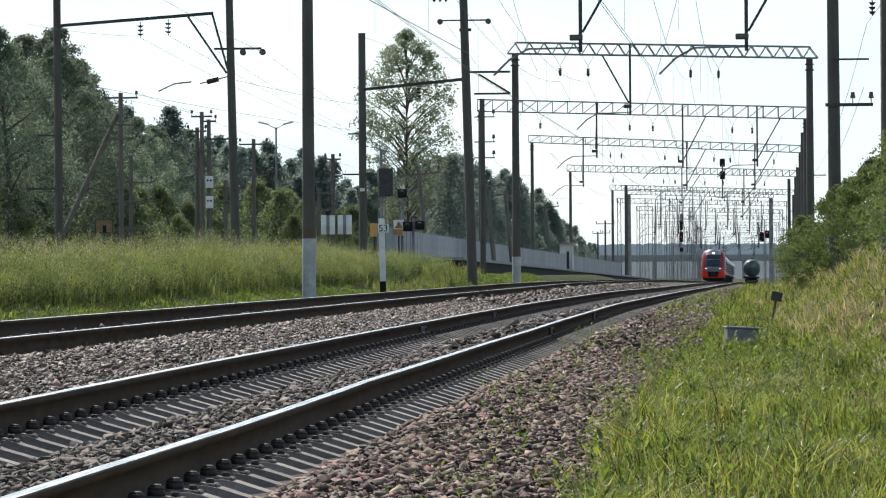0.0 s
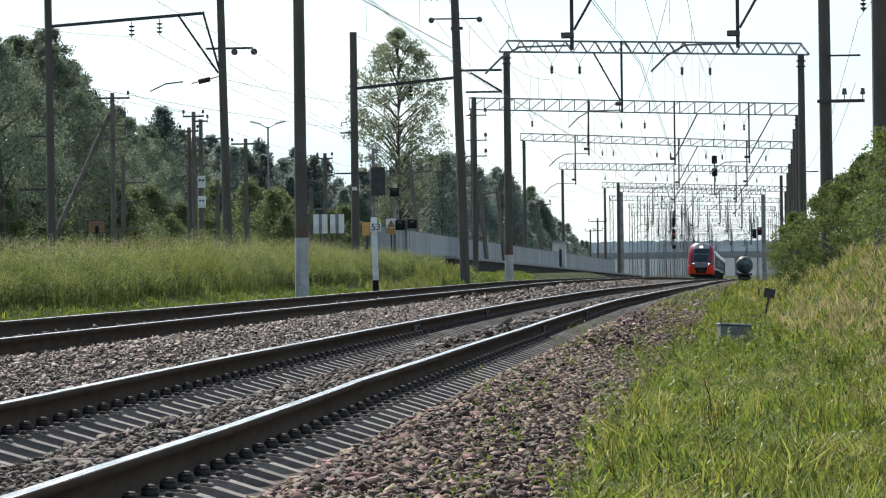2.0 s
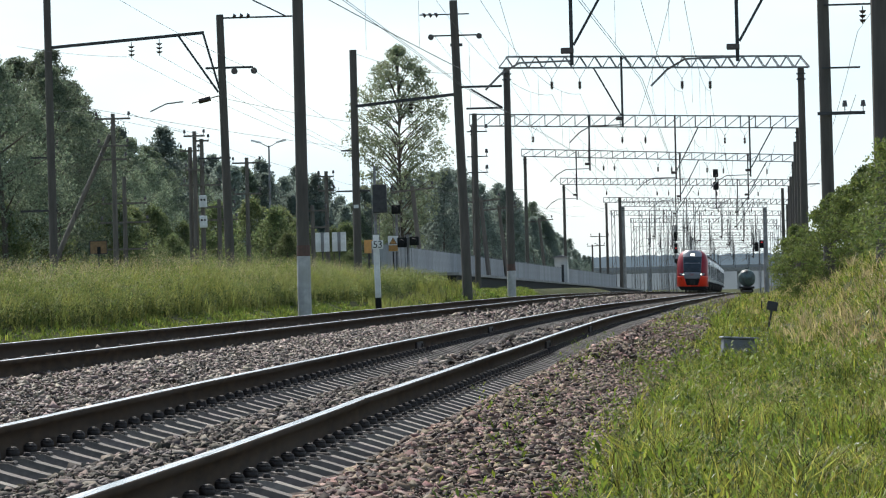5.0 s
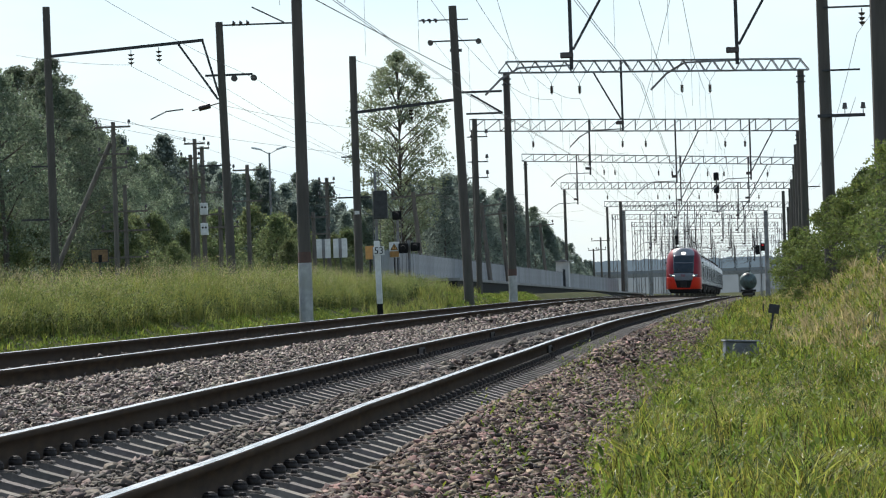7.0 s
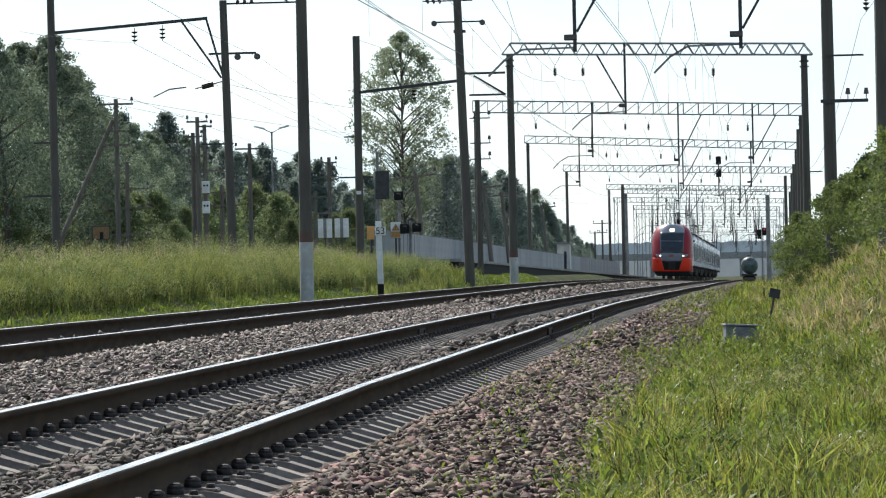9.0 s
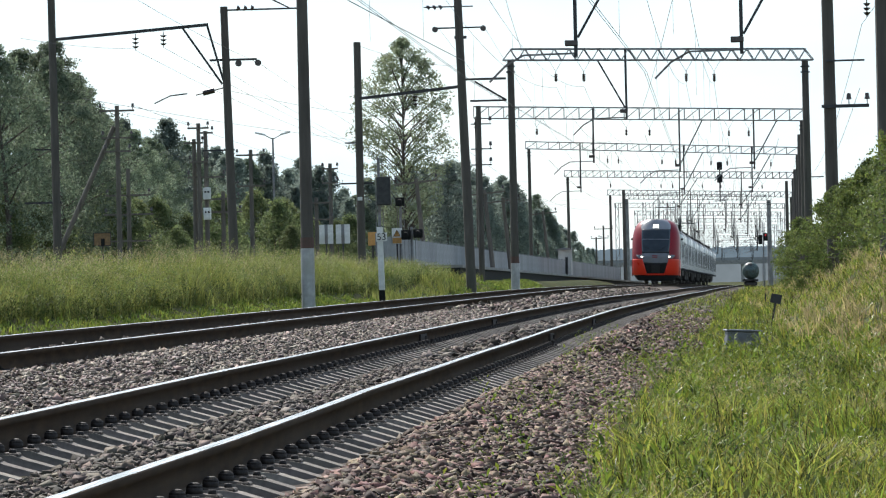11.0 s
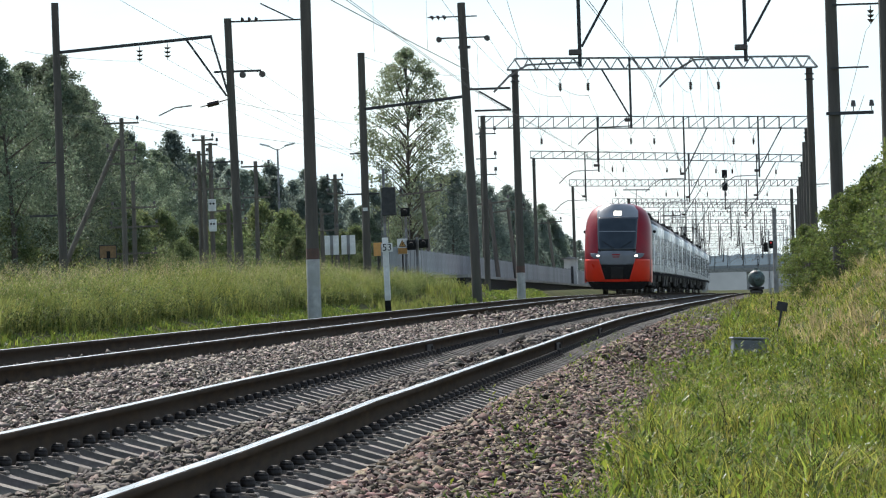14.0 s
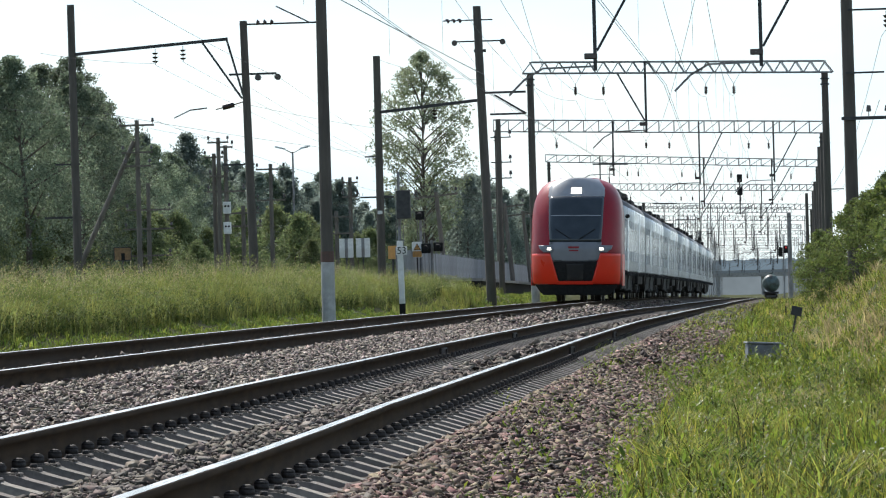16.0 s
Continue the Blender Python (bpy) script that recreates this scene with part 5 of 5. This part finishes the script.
# feeders beside the line
for a, b, d, r in [((-9.85, 157.6, 9.1), (-14.6, 60, 9.9), 0.15, 0.018), ((-10.9, 157.7, 10.5), (-10.2, 430, 8.0), 1.6, 0.008), ((-9.0, 157.7, 10.5), (-9.2, 430, 8.2), 1.6, 0.008),
                   ((-19.1, 163.9, 9.6), (-15.0, 360, 7.5), 1.6, 0.008), ((-21.3, 163.9, 9.8), (-16.0, 360, 7.5), 1.6, 0.008), ((-19.1, 163.9, 9.6), (-17, 30, 12.0), 1.0, 0.008),
                   ((-24.45, 163.6, 10.3), (-13.5, 293, 7.5), 1.5, 0.008), ((-23.25, 163.7, 10.4), (-13.0, 360, 7.0), 1.8, 0.008), ((-28.9, 181.4, 8.8), (-26.7, 196.5, 8.5), 0.1, 0.007),
                   ((-27.3, 181.4, 8.8), (-25.7, 196.5, 8.3), 0.1, 0.007), ((-28.1, 181.4, 7.3), (-14.5, 293, 6.0), 1.4, 0.007), ((-27.3, 181.4, 8.8), (-10.5, 335, 7.0), 1.8, 0.007),
                   ((-28.9, 181.4, 8.8), (-34, 80, 9.2), 0.8, 0.007), ((4.5, 108.4, 7.0), (6.4, 251, 6.5), 1.4, 0.008), ((4.5, 108.4, 7.0), (4.0, 10, 9.0), 1.0, 0.008),
                   ((4.4, 108.4, 5.2), (6.8, 251, 6.3), 1.0, 0.008), ((-14.45, 159.3, 10.0), (-10.0, 157.7, 8.9), 0.2, 0.007), ((-14.9, 159.3, 6.0), (-13.6, 293, 6.0), 1.0, 0.007),
                   ((-12.0, 158.5, 7.3), (-11.0, 360, 6.5), 1.2, 0.008),
                   ((-4.4, 60, 10.6), (-7.6, 171, 9.0), 1.0, 0.008), ((1.0, 60, 10.6), (-2.9, 171, 7.2), 0.8, 0.008),
                   ((-24.6, 150, 7.6), (-22.2, 240, 9.1), 0.12, 0.009), ((-20.5, 165, 8.5), (-18.1, 250, 10.6), 0.25, 0.009), ((-27.0, 150, 10.05), (-24.4, 163, 10.33), 0.1, 0.007)]:
    wire(sag(a, b, d), r)


for k, x in enumerate((-9.4, -7.1, -5.3, -3.6, -1.2, 1.9, 4.4, 6.3)):
    z = 7.2 + 0.45 * (k % 4)
    for s0, s1 in ((229, 360), (360, 474), (474, 598), (598, 760), (760, 970)):
        wire(sag((x + 0.004 * (s0 - 229), s0, z), (x + 0.004 * (s1 - 229), s1, z), 0.7, 6), 0.009, "sagging wire over the station tracks")


def tank_wagon(s):
    t = empty("tank_wagon", Matrix.Translation((1.2, 0, 0)) @ track_pose(s, False), "dark green tank wagon standing in the station", "wagon", "tank wagons")
    bm = rodded((0, -5.2, 2.75), (0, 5.2, 2.75), 1.45, seg=32)
    # dished ends
    for e in (-1, 1):
        q = [(1.45 * math.cos(0.25 * k), e * (5.2 + 0.55 * math.sin(0.25 * k))) for k in range(7)]
        for (r0, y0), (r1, y1) in zip(q, q[1:]):
            rod(bm, (0, y0, 2.75), (0, y1, 2.75), r0, max(r1, 0.02), 32)
    part("tank", bm, M_TANK, t, smooth_shade=True)
    part("frame", boxed((0, 0, 1.15), (2.6, 12, 0.3)), M_UNDER, t)
    part("dome", rodded((0, 0, 4.1), (0, 0, 4.5), 0.4, seg=16), M_TANK, t)
    for y in (-4, 4):
        part("bogie", boxed((0, y, 0.6), (2.2, 2.4, 0.5), None, 0.05), M_UNDER, t)
        for dy in (-0.9, 0.9):
            part("wheelset", rodded((-0.85, y + dy, 0.475), (0.85, y + dy, 0.475), 0.475, seg=18), M_WHEEL, t)


tank_wagon(655)
tank_wagon(667.5)
tank_wagon(680)

# ---- the train ----
CAR, GAP = 25.6, 0.6


def half_width(z):
    """Half width of the body at height z over the rails."""
    if z < 1.2:
        return 1.74 - 0.10 * ((1.2 - z) / 0.8) ** 2
    if z < 2.6:
        return 1.74
    return 1.74 * (1 - min(1.0, (z - 2.6) / 2.19) ** 3.4) ** (1 / 3.2)


TOP = 4.75


def car_width(z):
    """Half width of a passenger car: upright sides and a low arched roof."""
    if z < 3.5:
        return half_width(min(z, 2.4))
    return 1.74 * (1 - min(1.0, (z - 3.5) / 0.86) ** 2.6) ** 0.5


def nose(x, z):
    """How far behind the nose's tip the shell lies."""
    w = max(0.05, half_width(min(z, TOP - 0.01)))
    q = min(1.0, abs(x) / w)
    side = 1.25 * (1 - math.sqrt(max(0.0, 1 - q ** 2.6)))
    if z < 2.0:
        tilt = 0.10 * (2.0 - z) ** 2
    else:
        tilt = 0.30 * (z - 2.0) + 0.075 * (z - 2.0) ** 2.2
    return side + tilt


def patch(zs, left, right, lift=0.0, nx=14, wrap=False, rim=0.02):
    """A panel of the nose between two edges given at some heights, with a turned-in rim."""
    bm = bmesh.new()
    Z = np.linspace(zs[0], zs[-1], 14)
    rows = []
    for z in Z:
        a, b = float(np.interp(z, zs, left)), float(np.interp(z, zs, right))
        w = half_width(min(z, TOP - 0.01)) * 0.9995
        rows.append([bm.verts.new((x, nose(x, z) - lift, z)) for x in (max(-w, min(w, a + (b - a) * k / nx)) for k in range(nx + 1))])
    for p, q in zip(rows, rows[1:]):
        for i in range(nx):
            bm.faces.new((p[i], p[i + 1], q[i + 1], q[i]))
    edge = [rows[0][i] for i in range(nx + 1)] + [r[-1] for r in rows[1:]] + rows[-1][-2::-1] + [r[0] for r in rows[-2:0:-1]]
    low = [bm.verts.new(v.co + Vector((0, rim, 0))) for v in edge]
    for i in range(len(edge)):
        k = (i + 1) % len(edge)
        bm.faces.new((edge[i], edge[k], low[k], low[i]))
    bmesh.ops.recalc_face_normals(bm, faces=bm.faces)
    return bm


def nose_shell(z0, z1, inset=0.0):
    bm = bmesh.new()
    rows = []
    for z in np.linspace(z0, z1, 26):
        w = half_width(min(z, TOP - 0.004))
        xs = [w * math.sin(a) for a in np.linspace(-math.pi / 2, math.pi / 2, 33)]
        ring = [(-w, 3.4)] + [(x, nose(x, z)) for x in xs] + [(w, 3.4)]
        rows.append([bm.verts.new((x, y + inset, z)) for x, y in ring])
    for p, q in zip(rows, rows[1:]):
        for i in range(len(p) - 1):
            bm.faces.new((p[i], p[i + 1], q[i + 1], q[i]))
    bmesh.ops.recalc_face_normals(bm, faces=bm.faces)
    return bm


def body_section(z0, z1, y0, y1, n=22):
    """The body's walls and roof as a closed tube between two heights."""
    zs = np.linspace(z0, z1, n)
    ring = [(car_width(min(z, 4.357)), z) for z in zs]
    ring = ring + [(-x, z) for x, z in ring[::-1]]
    bm = bmesh.new()
    a, b = ([bm.verts.new((x, y, z)) for x, z in ring] for y in (y0, y1))
    for i in range(len(ring)):
        k = (i + 1) % len(ring)
        bm.faces.new((a[i], a[k], b[k], b[i]))
    bm.faces.new(a[::-1])
    bm.faces.new(b)
    bmesh.ops.recalc_face_normals(bm, faces=bm.faces)
    return bm


WHEELS = []


def bogie(car, y, keyed):
    b = part("bogie", box(box(boxed((0, y, 0.62), (2.0, 3.0, 0.34), None, 0.05), (1.08, y, 0.55), (0.22, 3.3, 0.3), None, 0.04), (-1.08, y, 0.55), (0.22, 3.3, 0.3), None, 0.04), M_UNDER, car, "sooty bogie frame")
    for k in (-1, 1):
        for sx in (-1, 1):
            part("spring", rodded((sx * 1.12, y + k * 0.5, 0.62), (sx * 1.12, y + k * 0.5, 0.95), 0.12, seg=10), M_WHEEL, b)
            part("axle_box", boxed((sx * 1.12, y + k * 1.3, 0.45), (0.26, 0.4, 0.34), None, 0.04), M_UNDER, b)
        bm = rodded((-0.9, 0, 0), (0.9, 0, 0), 0.09, seg=10)
        for sx in (-1, 1):
            rod(bm, (sx * 0.735, 0, 0), (sx * 0.86, 0, 0), 0.43, seg=24)
            rod(bm, (sx * 0.70, 0, 0), (sx * 0.735, 0, 0), 0.46, seg=24)
            box(bm, (sx * 0.87, 0, 0), (0.04, 0.5, 0.1))
        w = part("wheelset", bm, M_WHEEL, car, "worn steel wheelset")
        w.matrix_basis = pose(0, y + k * 1.3, 0.43)
        if keyed:
            WHEELS.append((w, y + k * 1.3))


def car_sides(car, y0, y1, doors):
    """Window band, doors, seams and lower band on both sides."""
    for sx in (-1, 1):
        x = sx * 1.741
        y = y0
        part("lower_band", boxed((sx * 1.735, (y0 + y1) / 2, 1.4), (0.02, y1 - y0 - 0.1, 0.36)), M_GREYPAINT, car, "grey lower stripe")
        for d in doors:
            dr = part("door", box(boxed((x, d, 2.22), (0.035, 1.5, 2.12), None, 0.01), (x + sx * 0.015, d, 2.22), (0.02, 0.03, 2.12)), M_SILVER, car, "silver-grey sliding door")
            for k in (-0.37, 0.37):
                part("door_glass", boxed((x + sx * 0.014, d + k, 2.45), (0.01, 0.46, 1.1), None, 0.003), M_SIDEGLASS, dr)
        n = int((y1 - y0) / 1.5)
        for i in range(n):
            yy = y0 + (i + 0.5) * (y1 - y0) / n
            if all(abs(yy - d) > 1.45 for d in doors):
                part("window", boxed((sx * 1.737, yy, 2.45), (0.009, 1.2, 0.92), None, 0.002), M_SIDEGLASS, car, "side window coloured pale for sky reflection")
        for i in range(2 * n + 1):
            yy = y0 + i * (y1 - y0) / (2 * n)
            part("seam", boxed((sx * 1.738, yy, 2.1), (0.02, 0.032, 2.2)), M_DARKSTEEL, car)


def under(car, y0, y1, seed):
    rr = random.Random(seed)
    part("underframe", boxed((0, (y0 + y1) / 2, 0.93), (2.66, y1 - y0 + 11.0, 0.5), None, 0.04), M_UNDER, car, "sooty underframe")
    y = y0
    while y < y1:
        w = rr.uniform(0.9, 2.2)
        part("equipment_box", boxed((0, y + w / 2, rr.uniform(0.72, 0.8)), (2.85, w - 0.15, rr.uniform(0.6, 0.8)), None, 0.04), M_UNDER, car, "sooty underfloor box")
        y += w
    for yy in (y0 - 0.2, y1 + 0.2, (y0 + y1) / 2):
        for sx in (-1, 1):
            part("hanger", bar(bmesh.new(), (sx * 1.5, yy, 1.05), (sx * 1.42, yy + 0.25, 0.45), 0.05), M_WHEEL, car)


def roof_gear(car, y0, y1, seed):
    rr = random.Random(seed)
    for k in range(8):
        y = y0 + (y1 - y0) * (k + rr.uniform(0.3, 0.7)) / 8
        h = rr.uniform(0.12, 0.34)
        part("roof_unit", boxed((rr.uniform(-0.2, 0.2), y, 4.33 + h / 2), (rr.uniform(1.2, 2.1), rr.uniform(0.7, 2.2), h), None, 0.04), M_UNDER, car, "dusty roof equipment")


def pantograph(car, y):
    p = part("pantograph", bar(bar(boxed((0, y, 4.6), (1.2, 1.3, 0.5)), (0, y + 0.5, 4.85), (0, y - 0.75, 5.55), 0.05), (0, y - 0.75, 5.55), (0, y + 0.3, 6.15), 0.045), M_DARKSTEEL, car, "raised dark pantograph")
    part("contact_strip", bar(bar(bmesh.new(), (-0.8, y + 0.3, 6.18), (0.8, y + 0.3, 6.18), 0.06), (-0.8, y + 0.6, 6.18), (0.8, y + 0.6, 6.18), 0.05), M_DARKSTEEL, p)


def head_car():
    c = empty("train_head_car", Matrix(), "red and grey electric train head car with lit headlamps", "train", "train cars")
    part("nose", nose_shell(0.68, TOP - 0.005), M_RED, c, "dark red rounded nose", True)
    part("roof_cap", patch((3.98, 4.35, 4.735), (-1.08, -1.07, -0.78), (1.08, 1.07, 0.78), 0.012), M_GREYPAINT, c, "grey roof fairing", True)
    part("windscreen", patch((2.25, 2.9, 4.02), (-0.98, -1.03, -1.06), (0.98, 1.03, 1.06), 0.014), M_GLASS, c, "dark sloping windscreen", True)
    part("front_band", patch((1.52, 1.62, 2.25), (-0.80, -0.92, -1.01), (0.80, 0.92, 1.01), 0.016), M_BAND, c, "dark grey front band", True)
    for sx in (-1, 1):
        lo = (0.65, 0.84, 1.3, 1.82)
        a, b = (0.62, 0.66, 0.80, 0.95), (1.70, 1.74, 1.74, 1.74)
        part("bumper_shell", patch(lo, [v * sx for v in (a if sx > 0 else b)], [v * sx for v in (b if sx > 0 else a)], 0.018), M_ORANGE, c, "bright red lower shell", True)
        lamp = part("headlamp", patch((1.86, 1.98, 2.13), [v * sx for v in ((0.88, 0.80, 0.88) if sx > 0 else (1.2, 1.36, 1.42))],
                                      [v * sx for v in ((1.2, 1.36, 1.42) if sx > 0 else (0.88, 0.80, 0.88))], 0.024), M_BAND, c, "grey headlamp housing", True)
        part("lamp_lens", patch((1.95, 2.04), [v * sx for v in ((0.92, 0.92) if sx > 0 else (1.07, 1.07))], [v * sx for v in ((1.07, 1.07) if sx > 0 else (0.92, 0.92))], 0.034), M_LAMP, lamp, "lit white lamp")
        part("bumper_side", box(bmesh.new(), (sx * 1.735, 2.35, 1.2), (0.03, 2.2, 1.2)), M_ORANGE, c, "bright red lower flank")
    part("bumper_lip", patch((0.64, 0.77), (-0.68, -0.70), (0.68, 0.70), 0.02), M_ORANGE, c, "bright red lower lip", True)
    part("coupler_bay", patch((0.77, 1.1, 1.52), (-0.64, -0.72, -0.84), (0.64, 0.72, 0.84), 0.02), M_BLACK, c, "black coupler opening", True)
    part("coupler_cover", patch((0.80, 1.42), (-0.30, -0.33), (0.30, 0.33), 0.06, rim=0.05), M_UNDER, c, "dark coupler cover", True)
    part("grille", bar(bar(bmesh.new(), (-0.8, nose(0.8, 1.56) - 0.06, 1.56), (0.8, nose(0.8, 1.56) - 0.06, 1.56), 0.03), (-0.95, nose(0.95, 2.22) - 0.04, 2.22), (0.95, nose(0.95, 2.22) - 0.04, 2.22), 0.03), M_DARKSTEEL, c)
    part("roof_lamp", patch((4.12, 4.35), (-0.20, -0.19), (0.20, 0.19), 0.03), M_LAMP, c, "lit roof headlamp")
    part("blind_rail", patch((3.26, 3.29), (-0.95, -0.95), (0.95, 0.95), 0.02, rim=0.005), M_GREYPAINT, c, "pale rail of the cab blind behind glass")
    part("emblem", box(boxed((-0.05, nose(0, 2.0) - 0.03, 2.05), (0.42, 0.02, 0.07)), (-0.05, nose(0, 2.0) - 0.03, 1.93), (0.36, 0.02, 0.05)), M_RED, c, "small red emblem bars")
    for sx in (-1, 1):
        part("wiper", bar(bmesh.new(), (sx * 0.15, nose(0.15, 2.36) - 0.05, 2.36), (sx * 0.75, nose(0.75, 2.75) - 0.05, 2.75), 0.025), M_BLACK, c)
    part("plough", patch((0.24, 0.40, 0.645), (-1.25, -1.42, -1.58), (1.25, 1.42, 1.58), -0.06, rim=0.25), M_BLACK, c, "black lower apron", True)
    part("body", body_section(1.18, 3.72, 3.4, CAR), M_SILVER, c, "silver-grey car body", True)
    part("roof", body_section(3.72, 4.355, 3.4, CAR), M_ROOF, c, "dusty grey car roof", True)
    car_sides(c, 3.6, CAR - 0.2, (7.0, 18.5))
    for y in (4.3, CAR - 4.2):
        bogie(c, y, True)
    under(c, 7.4, CAR - 7.2, 3)
    roof_gear(c, 5, CAR - 1, 4)
    for sx in (-1, 1):
        part("camera_pod", rod(bar(bmesh.new(), (sx * 1.72, 3.9, 3.3), (sx * 1.84, 3.9, 3.3), 0.04), (sx * 1.84, 3.82, 3.3), (sx * 1.84, 3.98, 3.3), 0.085, seg=12), M_BLACK, c)
    return c


def middle_car(seed, panto):
    c = empty("train_car", Matrix(), "silver-grey electric train middle car", "train", "train cars")
    part("body", body_section(1.18, 3.72, 0, CAR), M_SILVER, c, "silver-grey car body", True)
    part("roof", body_section(3.72, 4.355, 0, CAR), M_ROOF, c, "dusty grey car roof", True)
    part("gangway", boxed((0, -GAP / 2, 2.4), (2.2, GAP, 2.6)), M_UNDER, c, "black gangway bellows")
    car_sides(c, 0.2, CAR - 0.2, (6.5, 19.0))
    for y in (4.2, CAR - 4.2):
        bogie(c, y, False)
    under(c, 7.2, CAR - 7.2, seed)
    roof_gear(c, 6.0 if panto else 1, CAR - 1, seed)
    if panto:
        pantograph(c, 3.2)
    return c


CARS = [head_car()] + [middle_car(21 + k, k in (0, 3, 5)) for k in range(6)]


def tip(t):
    """Chainage of the train's nose along the far track."""
    return 552.0 - 23.6 * t - 0.115 * t * t


def car_pose(s, length=CAR):
    """A car whose front end is at chainage s, carried on two bogies of the curve."""
    a, b = (track_pose(s + y, True).translation for y in (4.2, length - 4.2))
    d = (b - a).normalized()
    yaw, slope = math.degrees(math.atan2(-d.x, d.y)), math.degrees(math.asin(d.z))
    r = pose(0, 0, 0, slope, math.degrees(CANT), yaw)
    return Matrix.Translation(a) @ r @ Matrix.Translation((0, -4.2, 0))


def motions():
    times = [i * 0.5 for i in range(33)]
    for k, car in enumerate(CARS):
        walk(car, [(t, car_pose(tip(t) + k * (CAR + GAP))) for t in times])
    beats = [i / 30 for i in range(481)]
    for w, y in WHEELS:
        walk(w, [(t, pose(0, y, 0.43, 80.0 * k, 0, 0)) for k, t in enumerate(beats)])


motions()
